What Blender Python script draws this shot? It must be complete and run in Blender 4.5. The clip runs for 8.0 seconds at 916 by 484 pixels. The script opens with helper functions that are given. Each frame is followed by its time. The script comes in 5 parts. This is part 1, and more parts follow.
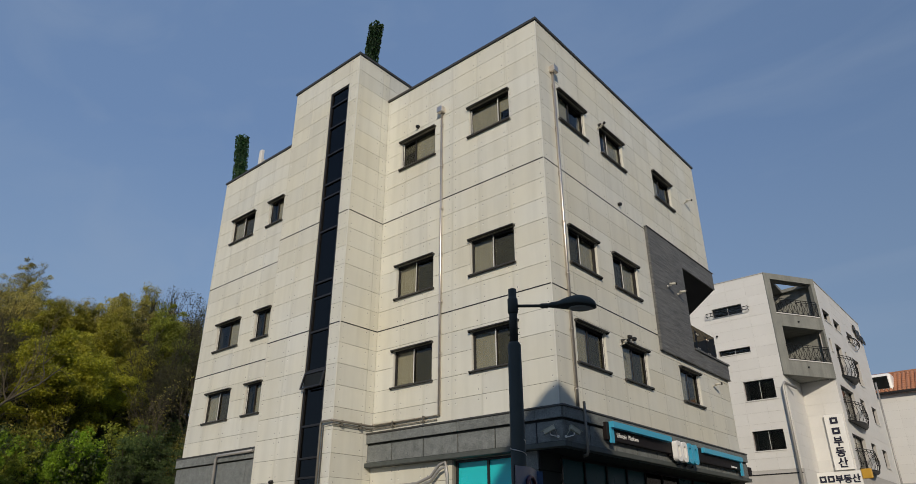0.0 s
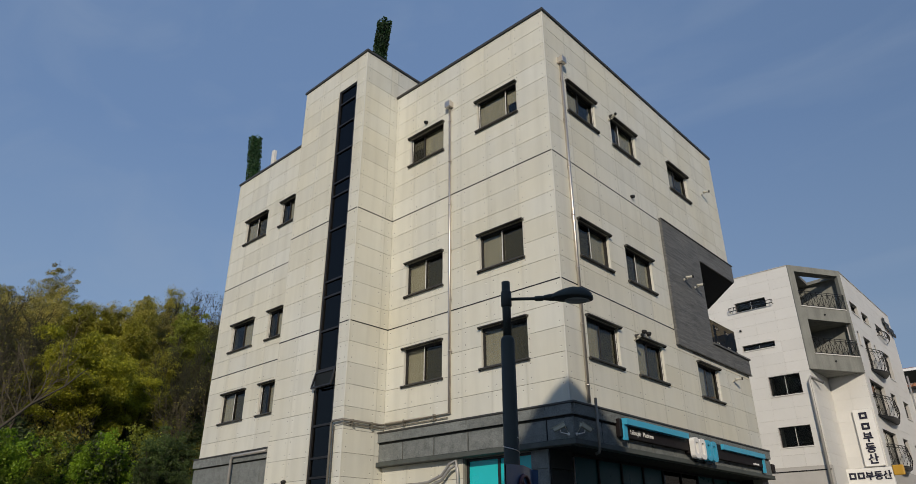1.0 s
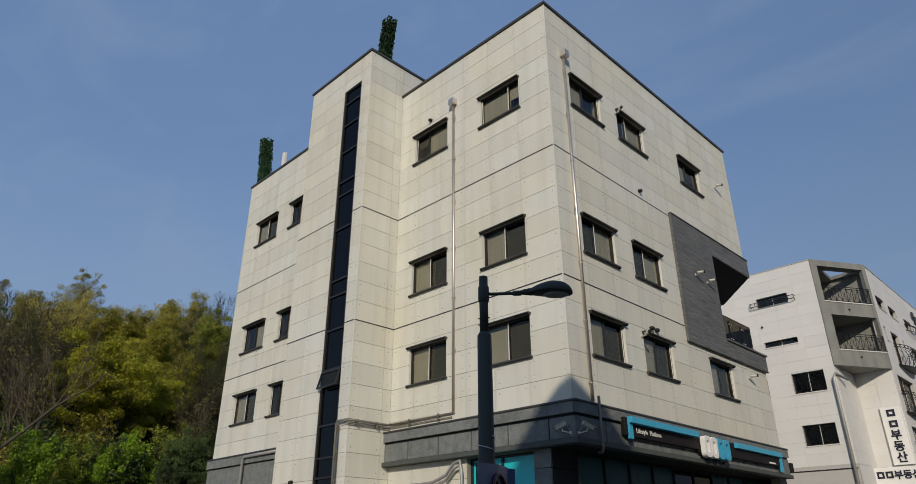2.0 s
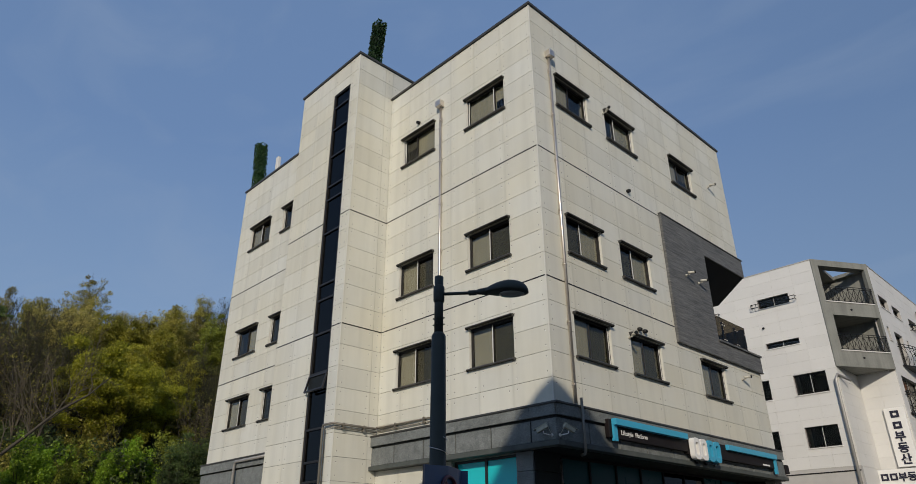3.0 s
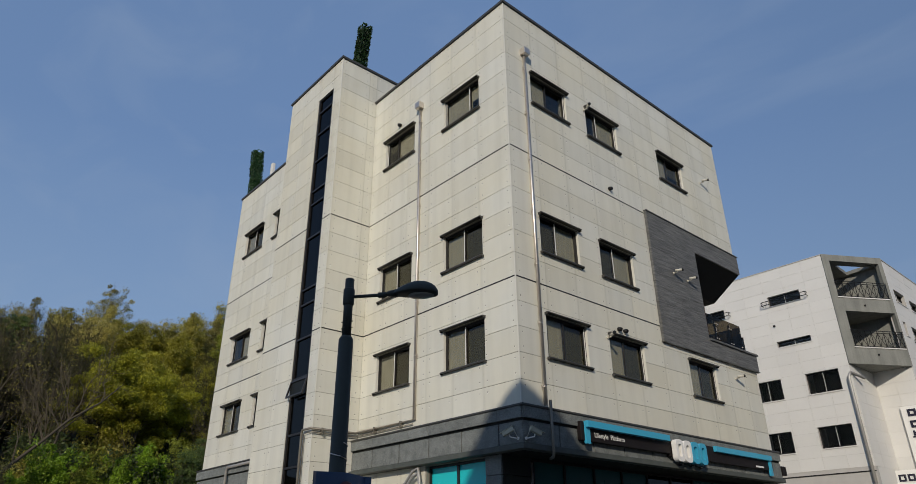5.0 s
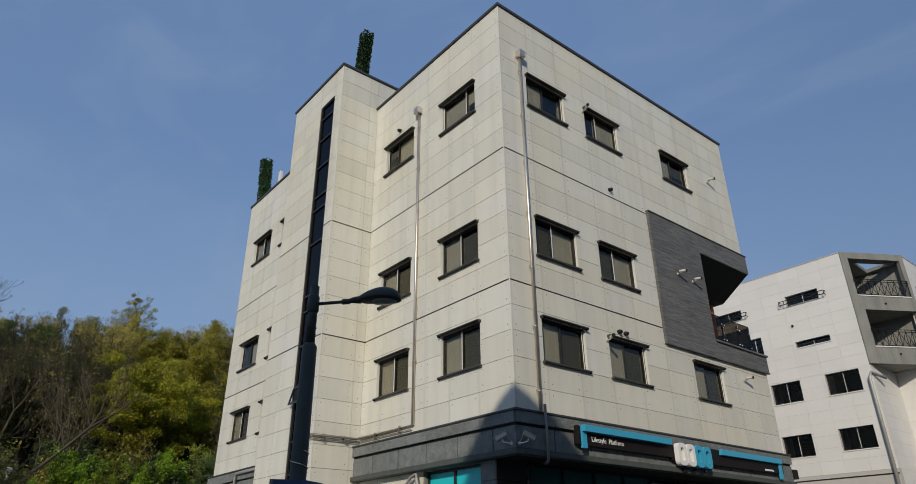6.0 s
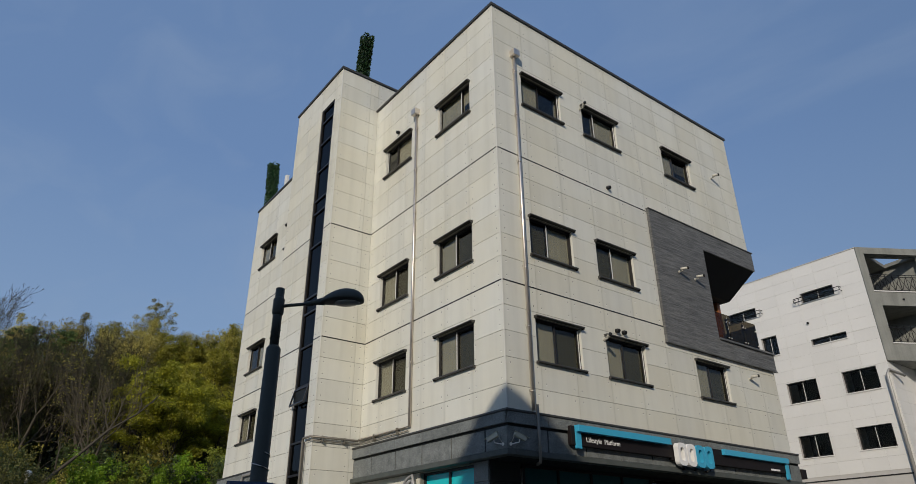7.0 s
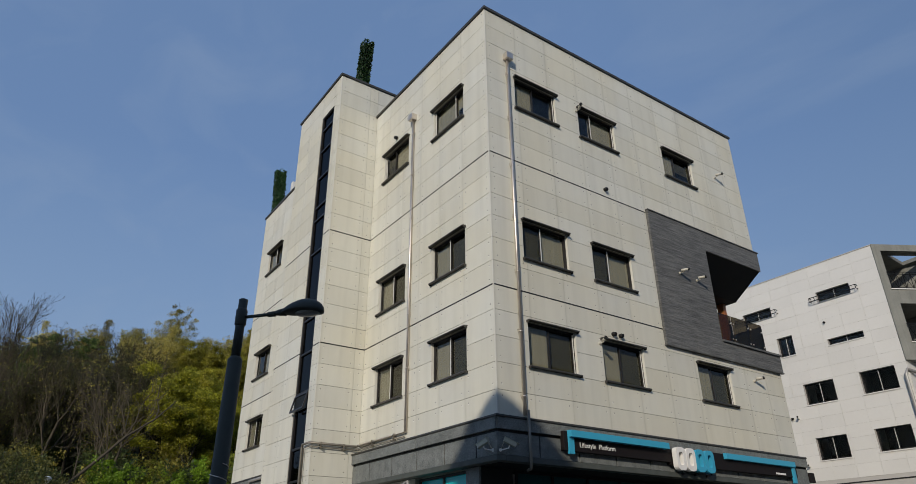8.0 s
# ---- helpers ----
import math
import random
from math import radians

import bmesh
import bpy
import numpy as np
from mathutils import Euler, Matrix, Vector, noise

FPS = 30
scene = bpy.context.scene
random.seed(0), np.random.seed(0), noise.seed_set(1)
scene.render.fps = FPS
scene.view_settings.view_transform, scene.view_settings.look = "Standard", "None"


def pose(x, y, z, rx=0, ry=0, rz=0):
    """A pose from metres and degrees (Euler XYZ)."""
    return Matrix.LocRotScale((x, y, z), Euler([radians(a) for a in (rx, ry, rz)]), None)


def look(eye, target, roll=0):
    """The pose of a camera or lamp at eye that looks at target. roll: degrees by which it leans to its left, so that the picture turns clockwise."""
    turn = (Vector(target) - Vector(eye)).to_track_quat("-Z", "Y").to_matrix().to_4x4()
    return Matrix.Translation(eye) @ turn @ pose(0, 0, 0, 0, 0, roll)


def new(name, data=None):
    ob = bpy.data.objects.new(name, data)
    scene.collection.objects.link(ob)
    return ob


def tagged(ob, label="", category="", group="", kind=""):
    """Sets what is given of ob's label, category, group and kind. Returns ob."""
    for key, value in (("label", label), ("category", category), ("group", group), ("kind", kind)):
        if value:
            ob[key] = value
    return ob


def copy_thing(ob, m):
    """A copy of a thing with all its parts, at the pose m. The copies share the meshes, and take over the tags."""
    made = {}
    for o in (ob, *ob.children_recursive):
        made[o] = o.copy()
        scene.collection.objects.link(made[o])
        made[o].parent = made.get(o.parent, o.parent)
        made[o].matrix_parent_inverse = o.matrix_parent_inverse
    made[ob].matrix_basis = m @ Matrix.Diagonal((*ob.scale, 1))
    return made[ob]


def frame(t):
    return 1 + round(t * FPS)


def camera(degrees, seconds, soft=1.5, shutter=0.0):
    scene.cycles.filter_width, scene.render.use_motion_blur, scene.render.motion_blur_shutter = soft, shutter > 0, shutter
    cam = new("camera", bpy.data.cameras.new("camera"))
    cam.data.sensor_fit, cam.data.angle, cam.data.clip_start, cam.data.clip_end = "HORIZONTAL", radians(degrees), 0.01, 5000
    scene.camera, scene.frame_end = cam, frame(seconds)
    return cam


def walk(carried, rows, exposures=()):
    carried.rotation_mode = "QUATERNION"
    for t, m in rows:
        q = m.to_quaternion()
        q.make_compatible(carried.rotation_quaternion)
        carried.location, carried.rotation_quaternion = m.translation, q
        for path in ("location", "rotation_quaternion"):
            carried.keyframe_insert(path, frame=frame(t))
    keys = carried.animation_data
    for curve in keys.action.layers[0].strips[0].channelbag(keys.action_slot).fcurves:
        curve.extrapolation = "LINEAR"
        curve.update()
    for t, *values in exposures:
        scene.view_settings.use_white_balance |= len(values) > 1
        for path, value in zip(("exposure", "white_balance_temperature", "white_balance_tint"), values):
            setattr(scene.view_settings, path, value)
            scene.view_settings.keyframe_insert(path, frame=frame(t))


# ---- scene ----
cam = camera(69.0, 8.0, soft=0.72)
PATH = [
    (0, (0.036, 0.114, 1.6), (-1.503, 1.903, 2.692), -0.1),
    (0.5, (0.081, 0.342, 1.597), (-1.492, 2.103, 2.684), -0.2),
    (1, (0.164, 0.598, 1.63), (-1.443, 2.328, 2.718), -0.2),
    (2.5, (0.664, 1.442, 1.634), (-1.028, 3.085, 2.73), -0.2),
    (3, (0.862, 1.712, 1.618), (-0.833, 3.346, 2.722), -0.3),
    (3.5, (1.063, 1.972, 1.638), (-0.64, 3.597, 2.741), -0.3),
    (4, (1.222, 2.27, 1.657), (-0.489, 3.886, 2.762), -0.4),
    (4.5, (1.463, 2.57, 1.656), (-0.268, 4.161, 2.765), -0.4),
    (6, (2.136, 3.436, 1.685), (0.322, 4.919, 2.813), -0.5),
    (6.5, (2.37, 3.708, 1.704), (0.538, 5.162, 2.838), -0.4),
    (7, (2.536, 4.003, 1.681), (0.675, 5.42, 2.813), -0.5),
    (7.5, (2.734, 4.321, 1.721), (0.849, 5.707, 2.856), -0.4),
    (8, (2.977, 4.601, 1.757), (1.069, 5.948, 2.897), -0.5),
]
walk(cam, [(t, look(eye, target, roll)) for t, eye, target, roll in PATH],
     [(0, 0, 6760, 10), (1, 0, 6720, 10), (3, 0, 6550, 10), (4.5, 0, 6510, 10), (6, 0, 6490, 10), (8, 0, 6480, 10)])

# world, sun
SUN_TO = Vector((0.60, -0.80, 0.43)).normalized()
world = bpy.data.worlds.new("world")
scene.world = world
world.use_nodes = True
wn, wl = world.node_tree.nodes, world.node_tree.links
sky = wn.new("ShaderNodeTexSky")
sky.sky_type, sky.sun_disc = "NISHITA", False
sky.sun_elevation, sky.sun_rotation = math.asin(SUN_TO.z), math.atan2(SUN_TO.x, SUN_TO.y)
sky.air_density, sky.dust_density, sky.ozone_density = 1.0, 0.7, 3.0
# an even haze over the whole sky, then thin wisps of cloud
w_haze, w_mix = wn.new("ShaderNodeMixRGB"), wn.new("ShaderNodeMixRGB")
w_haze.inputs[0].default_value, w_haze.inputs[2].default_value = 0.75, (1.14, 1.88, 3.40, 1)
w_co, w_map, w_noise, w_ramp = (wn.new("ShaderNode" + k) for k in ("TexCoord", "Mapping", "TexNoise", "ValToRGB"))
w_map.inputs["Scale"].default_value = (1.6, 6.0, 9.0)
w_map.inputs["Rotation"].default_value = (0.2, 0.5, 0.9)
w_noise.inputs["Scale"].default_value, w_noise.inputs["Detail"].default_value, w_noise.inputs["Distortion"].default_value = 1.3, 7, 0.6
w_ramp.color_ramp.elements[0].position, w_ramp.color_ramp.elements[1].position = 0.47, 0.78
w_ramp.color_ramp.elements[1].color = (0.22, 0.22, 0.22, 1)
w_mix.inputs[2].default_value = (2.12, 2.72, 3.7, 1)
wl.new(w_co.outputs["Generated"], w_map.inputs[0])
wl.new(w_map.outputs[0], w_noise.inputs["Vector"])
wl.new(w_noise.outputs[0], w_ramp.inputs[0])
wl.new(w_ramp.outputs[0], w_mix.inputs[0])
wl.new(sky.outputs[0], w_haze.inputs[1])
# paler towards the horizon, deeper to the north-east
w_sep, w_low, w_pale, w_dot, w_deep, w_dim = (wn.new("ShaderNode" + k) for k in ("SeparateXYZ", "MapRange", "MixRGB", "VectorMath", "MapRange", "VectorMath"))
w_low.inputs["From Min"].default_value, w_low.inputs["From Max"].default_value = 0.52, 0.10
w_low.inputs["To Min"].default_value, w_low.inputs["To Max"].default_value = 0.0, 0.75
w_pale.inputs[2].default_value = (1.95, 2.75, 3.85, 1)
w_dot.operation, w_dot.inputs[1].default_value = "DOT_PRODUCT", (0.76, 0.65, 0.0)
w_deep.inputs["From Min"].default_value, w_deep.inputs["From Max"].default_value = 0.0, 0.6
w_deep.inputs["To Min"].default_value, w_deep.inputs["To Max"].default_value = 1.0, 0.83
w_dim.operation = "SCALE"
wl.new(w_co.outputs["Generated"], w_sep.inputs[0])
wl.new(w_co.outputs["Generated"], w_dot.inputs[0])
wl.new(w_sep.outputs["Z"], w_low.inputs["Value"])
wl.new(w_dot.outputs["Value"], w_deep.inputs["Value"])
wl.new(w_haze.outputs[0], w_pale.inputs[1])
wl.new(w_low.outputs["Result"], w_pale.inputs[0])
wl.new(w_pale.outputs[0], w_dim.inputs[0])
wl.new(w_deep.outputs["Result"], w_dim.inputs["Scale"])
wl.new(w_dim.outputs[0], w_mix.inputs[1])
wl.new(w_mix.outputs[0], wn["Background"].inputs[0])
wn["Background"].inputs[1].default_value = 0.132
sun_data = bpy.data.lights.new("sun", "SUN")
sun_data.energy, sun_data.angle, sun_data.color = 2.85, radians(0.53), (1.0, 0.895, 0.745)
sun = new("sun", sun_data)
sun.matrix_world = look(SUN_TO * 60, (0, 0, 0))


# materials
def surface(name, base, rough=0.6, metal=0.0, var=0.15, scale=2.0, fine=40.0, bump=0.1, rand=0.0, stretch=(1, 1, 1), spec=0.5, tint=None, broad=False, streak=0.0, edge=0.0, grain=None):
    """A procedural surface: two scales of variation in colour, fine relief, and a shade of its own for each object."""
    m = bpy.data.materials.new(name)
    m.use_nodes = True
    n, l = m.node_tree.nodes, m.node_tree.links
    b = n["Principled BSDF"]
    b.inputs["Metallic"].default_value = metal
    b.inputs["Specular IOR Level"].default_value = spec
    geo, mp = n.new("ShaderNodeNewGeometry"), n.new("ShaderNodeMapping")
    mp.inputs["Scale"].default_value = stretch
    l.new(geo.outputs["Position"], mp.inputs[0])
    big, small = n.new("ShaderNodeTexNoise"), n.new("ShaderNodeTexNoise")
    for node, s, d in ((big, scale, 6), (small, fine, 4)):
        node.inputs["Scale"].default_value, node.inputs["Detail"].default_value = s, d
        l.new(mp.outputs[0], node.inputs["Vector"])
    total = n.new("ShaderNodeMath")
    total.operation = "MULTIPLY_ADD"
    l.new(big.outputs[0], total.inputs[0])
    total.inputs[1].default_value = 2 * var
    total.inputs[2].default_value = 1 - var
    fine_add = n.new("ShaderNodeMath")
    fine_add.operation = "MULTIPLY_ADD"
    l.new(small.outputs[0], fine_add.inputs[0])
    fine_add.inputs[1].default_value = var
    l.new(total.outputs[0], fine_add.inputs[2])
    last = fine_add
    if rand:
        info, r = n.new("ShaderNodeObjectInfo"), n.new("ShaderNodeMath")
        r.operation = "MULTIPLY_ADD"
        l.new(info.outputs["Random"], r.inputs[0])
        r.inputs[1].default_value = rand
        l.new(last.outputs[0], r.inputs[2])
        last = r
    sub = n.new("ShaderNodeMath")
    sub.operation = "SUBTRACT"
    l.new(last.outputs[0], sub.inputs[0])
    sub.inputs[1].default_value = 0.5 * var + 0.5 * rand
    mul = n.new("ShaderNodeVectorMath")
    mul.operation = "SCALE"
    l.new(sub.outputs[0], mul.inputs["Scale"])
    mul.inputs[0].default_value = base
    if tint:
        mix = n.new("ShaderNodeMixRGB")
        mix.inputs[1].default_value, mix.inputs[2].default_value = (*base, 1), (*tint, 1)
        l.new((big if broad else small).outputs[0], mix.inputs[0])
        if broad:
            own, amt = n.new("ShaderNodeObjectInfo"), n.new("ShaderNodeMath")
            turned = n.new("ShaderNodeMath")
            turned.operation, turned.inputs[1].default_value = "PINGPONG", 0.31
            amt.operation, amt.inputs[1].default_value, amt.use_clamp = "MULTIPLY_ADD", 1.5, True
            shift = n.new("ShaderNodeMath")
            shift.operation, shift.inputs[1].default_value, shift.inputs[2].default_value = "MULTIPLY_ADD", 2.6, -1.05
            l.new(big.outputs[0], shift.inputs[0])
            l.new(own.outputs["Random"], turned.inputs[0])
            l.new(turned.outputs[0], amt.inputs[0])
            l.new(shift.outputs[0], amt.inputs[2])
            l.new(amt.outputs[0], mix.inputs[0])
        l.new(mix.outputs[0], mul.inputs[0])
    if edge:
        tc, sx, off, ab, er = (n.new("ShaderNode" + k) for k in ("TexCoord", "SeparateXYZ", "Math", "Math", "MapRange"))
        off.operation, off.inputs[1].default_value, ab.operation = "SUBTRACT", 0.5, "ABSOLUTE"
        er.inputs["From Min"].default_value, er.inputs["From Max"].default_value = 0.445, 0.497
        er.inputs["To Min"].default_value, er.inputs["To Max"].default_value = 1.0, 1.0 + edge
        l.new(tc.outputs["Generated"], sx.inputs[0])
        l.new(sx.outputs[0], off.inputs[0])
        l.new(off.outputs[0], ab.inputs[0])
        l.new(ab.outputs[0], er.inputs["Value"])
        pale = n.new("ShaderNodeVectorMath")
        pale.operation = "SCALE"
        l.new(mul.outputs[0], pale.inputs[0])
        l.new(er.outputs["Result"], pale.inputs["Scale"])
        mul = pale
    if grain:
        gm, gn, gr = n.new("ShaderNodeMapping"), n.new("ShaderNodeTexNoise"), n.new("ShaderNodeMapRange")
        gm.inputs["Scale"].default_value = grain[:3]
        gn.inputs["Scale"].default_value, gn.inputs["Detail"].default_value = 1.0, 3
        gr.inputs["From Min"].default_value, gr.inputs["From Max"].default_value = 0.36, 0.64
        gr.inputs["To Min"].default_value, gr.inputs["To Max"].default_value = 1.0 - grain[3], 1.0 + grain[3]
        l.new(geo.outputs["Position"], gm.inputs[0])
        l.new(gm.outputs[0], gn.inputs["Vector"])
        l.new(gn.outputs[0], gr.inputs["Value"])
        speck = n.new("ShaderNodeVectorMath")
        speck.operation = "SCALE"
        l.new(mul.outputs[0], speck.inputs[0])
        l.new(gr.outputs["Result"], speck.inputs["Scale"])
        mul = speck
    if streak:
        sm, sn, sr = n.new("ShaderNodeMapping"), n.new("ShaderNodeTexNoise"), n.new("ShaderNodeMapRange")
        sm.inputs["Scale"].default_value = (3.2, 3.2, 0.16)
        sn.inputs["Scale"].default_value, sn.inputs["Detail"].default_value = 1.0, 5
        sr.inputs["From Min"].default_value, sr.inputs["From Max"].default_value = 0.45, 0.75
        sr.inputs["To Min"].default_value, sr.inputs["To Max"].default_value = 1.0, 1.0 - streak
        l.new(geo.outputs["Position"], sm.inputs[0])
        l.new(sm.outputs[0], sn.inputs["Vector"])
        l.new(sn.outputs[0], sr.inputs["Value"])
        wash = n.new("ShaderNodeVectorMath")
        wash.operation = "SCALE"
        l.new(mul.outputs[0], wash.inputs[0])
        l.new(sr.outputs["Result"], wash.inputs["Scale"])
        mul = wash
    l.new(mul.outputs[0], b.inputs["Base Color"])
    rr = n.new("ShaderNodeMath")
    rr.operation = "MULTIPLY_ADD"
    l.new(big.outputs[0], rr.inputs[0])
    rr.inputs[1].default_value, rr.inputs[2].default_value = 0.2, rough - 0.1
    l.new(rr.outputs[0], b.inputs["Roughness"])
    if bump:
        bp = n.new("ShaderNodeBump")
        bp.inputs["Strength"].default_value, bp.inputs["Distance"].default_value = bump, 0.02
        l.new(small.outputs[0], bp.inputs["Height"])
        l.new(bp.outputs[0], b.inputs["Normal"])
    return m


def glass(name, tint, clear=0.8, rough=0.02, shine=0.55):
    """Window glass: clear or tinted, with a reflection that grows at grazing angles."""
    m = bpy.data.materials.new(name)
    m.use_nodes = True
    n, l = m.node_tree.nodes, m.node_tree.links
    n.remove(n["Principled BSDF"])
    thru, gloss, mix, fr = (n.new("ShaderNode" + k) for k in ("BsdfTransparent", "BsdfGlossy", "MixShader", "LayerWeight"))
    thru.inputs[0].default_value = (*[c * clear for c in tint], 1)
    gloss.inputs["Roughness"].default_value = rough
    fr.inputs[0].default_value = 0.5
    power, schlick = n.new("ShaderNodeMath"), n.new("ShaderNodeMath")
    power.operation, power.inputs[1].default_value = "POWER", 4.0
    schlick.operation, schlick.inputs[1].default_value, schlick.inputs[2].default_value = "MULTIPLY_ADD", shine, 0.035
    l.new(fr.outputs["Facing"], power.inputs[0])
    l.new(power.outputs[0], schlick.inputs[0])
    l.new(schlick.outputs[0], mix.inputs[0])
    l.new(thru.outputs[0], mix.inputs[1])
    l.new(gloss.outputs[0], mix.inputs[2])
    l.new(mix.outputs[0], n["Material Output"].inputs[0])
    return m


CREAM = surface("cement_panel", (0.652, 0.650, 0.585), 0.62, var=0.07, scale=0.45, fine=5, bump=0.05, rand=0.11, tint=(0.615, 0.592, 0.488), broad=True, streak=0.09, edge=-0.085, stretch=(1, 1, 0.6))
JOINT = surface("joint_sealant", (0.21, 0.20, 0.17), 0.8, var=0.1, bump=0)
# painted highlight on the lower lip of each fixing dimple
DIMPLE_LIGHT = surface("fixing_dimple_highlight", (0.80, 0.79, 0.73), 0.6, var=0.05, bump=0)
BEAD = surface("corner_profile", (0.66, 0.65, 0.585), 0.6, var=0.1, bump=0)
# dark fixing hole together with the shade inside its dimple
FIXING_SHADE = surface("fixing_hole_and_shade", (0.10, 0.094, 0.083), 0.6, var=0.1, bump=0)
METAL = surface("dark_flashing", (0.062, 0.060, 0.055), 0.45, metal=0.3, var=0.2, scale=3, bump=0.02)
FRAME = surface("window_aluminium", (0.030, 0.028, 0.027), 0.4, metal=0.4, var=0.15, bump=0)
ALU = surface("pale_aluminium", (0.70, 0.69, 0.65), 0.4, var=0.06, scale=4, bump=0)
STEEL = surface("stainless_pipe", (0.62, 0.57, 0.51), 0.38, metal=0.85, var=0.12, scale=5, fine=30, bump=0.02)
GRANITE = surface("grey_granite", (0.168, 0.180, 0.174), 0.7, spec=0.2, var=0.5, scale=5, fine=24, bump=0.8, rand=0.14, grain=(48, 48, 48, 0.24))
GRANITE_EDGE = surface("granite_moulding", (0.080, 0.089, 0.082), 0.65, spec=0.25, var=0.35, scale=4, fine=40, bump=0.15, rand=0.06)
SLATE = surface("dark_grain_board", (0.122, 0.123, 0.119), 0.65, var=0.95, scale=4.0, fine=12, bump=0.8, rand=0.2, grain=(2.6, 2.6, 40, 0.2), stretch=(0.3, 0.3, 4.5))
# near-black granite: dark slab joints, and shade painted under the ledge
JOINT_AND_SHADE = surface("granite_joint_and_shade", (0.020, 0.023, 0.021), 0.65, var=0.4, scale=4, fine=80, bump=0.03, spec=0.2)
# near-black base holds the shade of the balcony's underside
SOFFIT = surface("shade_dark_soffit", (0.011, 0.011, 0.011), 0.8, var=0.3, bump=0.1)
GLASS = glass("window_glass", (0.86, 0.87, 0.84), 0.95)
SCREEN = glass("screened_glass", (0.42, 0.43, 0.39), 0.9)
DARKGLASS = glass("stair_glass", (0.12, 0.125, 0.115), shine=0.22)
RAILGLASS = glass("rail_glass", (0.42, 0.375, 0.285), shine=0.07)
BLIND = surface("beige_blind", (0.335, 0.312, 0.232), 0.8, var=0.34, scale=2.5, fine=14, bump=0.05, stretch=(4, 4, 0.5))
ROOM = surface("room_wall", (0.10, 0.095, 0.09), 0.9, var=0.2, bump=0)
POLE = surface("pole_paint", (0.048, 0.054, 0.047), 0.55, metal=0.0, spec=0.25, var=0.2, scale=6, fine=80, bump=0.03)
DULLSTEEL = surface("dull_steel", (0.20, 0.185, 0.155), 0.5, metal=0.5, var=0.15, scale=5, bump=0.02)
PIPEPAINT = surface("drain_paint", (0.34, 0.33, 0.31), 0.45, metal=0.3, var=0.15, bump=0.02)
VENTGLASS = surface("vent_glass", (0.014, 0.016, 0.016), 0.5, spec=0.2, var=0.1, bump=0)
LENS = surface("lamp_lens", (0.30, 0.30, 0.27), 0.2, var=0.1, bump=0)
WHITE = surface("white_panel", (0.665, 0.655, 0.625), 0.6, var=0.06, scale=0.6, fine=8, bump=0.03, rand=0.05)
WJOINT = surface("white_joint", (0.46, 0.445, 0.42), 0.8, var=0.1, bump=0)
CONCRETE = surface("bare_concrete", (0.225, 0.228, 0.205), 0.8, var=0.3, scale=1.0, fine=12, bump=0.1, rand=0.05, streak=0.3)
IRON = surface("black_iron", (0.02, 0.02, 0.02), 0.5, metal=0.5, var=0.1, bump=0)
BLACK = surface("sign_black", (0.013, 0.010, 0.010), 0.6, spec=0.2, var=0.2, scale=5, bump=0.02)
CYAN = surface("sign_blue", (0.045, 0.36, 0.55), 0.4, var=0.05, scale=3, bump=0)
SIGNWHITE = surface("sign_white", (0.80, 0.79, 0.76), 0.4, var=0.04, scale=3, bump=0)
NAVY = surface("sign_navy", (0.012, 0.012, 0.03), 0.5, var=0.1, bump=0)
# same film as TEAL, with the recess's shade put into the colour
SHADED_TEAL = surface("shaded_teal_film", (0.007, 0.060, 0.062), 0.3, var=0.2, scale=2, bump=0, spec=0.12)
TEAL = surface("window_film", (0.012, 0.52, 0.56), 0.25, var=0.06, scale=2, bump=0)
YELLOW = surface("sign_yellow", (0.5, 0.28, 0.03), 0.5, var=0.1, bump=0)
BLUEPLATE = surface("blue_plate", (0.035, 0.080, 0.17), 0.4, var=0.2, scale=6, bump=0.03)
RED = surface("red_ring", (0.10, 0.02, 0.03), 0.4, var=0.15, bump=0)
CCTV = surface("camera_housing", (0.52, 0.50, 0.43), 0.4, var=0.1, bump=0)
HOUSING = surface("camera_casing", (0.42, 0.41, 0.32), 0.45, var=0.1, bump=0)
TERRA = surface("clay_tile", (0.36, 0.13, 0.065), 0.7, var=0.3, scale=5, fine=30, bump=0.15, tint=(0.48, 0.24, 0.13))
WOODPOST = surface("orange_wood", (0.35, 0.12, 0.035), 0.5, var=0.3, scale=4, bump=0.1, stretch=(6, 6, 0.5))
ASPHALT = surface("asphalt", (0.082, 0.076, 0.066), 0.9, var=0.25, scale=1, fine=60, bump=0.2)
PAVING = surface("paving_stone", (0.33, 0.295, 0.235), 0.85, var=0.15, scale=2, fine=40, bump=0.1, rand=0.1)
SOIL = surface("hill_soil", (0.040, 0.032, 0.018), 0.95, var=0.4, scale=0.4, fine=6, bump=0.4, tint=(0.03, 0.04, 0.012))
RENDER = surface("grey_render", (0.22, 0.20, 0.17), 0.85, var=0.2, scale=1, bump=0.05)
PLASTER = surface("plaster", (0.45, 0.43, 0.40), 0.8, var=0.12, scale=1, bump=0.05)
BARK = surface("bark", (0.032, 0.026, 0.015), 0.9, var=0.35, scale=3, fine=20, bump=0.4, rand=0.2)


PALEBARK = surface("pale_bark", (0.062, 0.050, 0.032), 0.9, var=0.35, scale=3, fine=20, bump=0.4, rand=0.2)


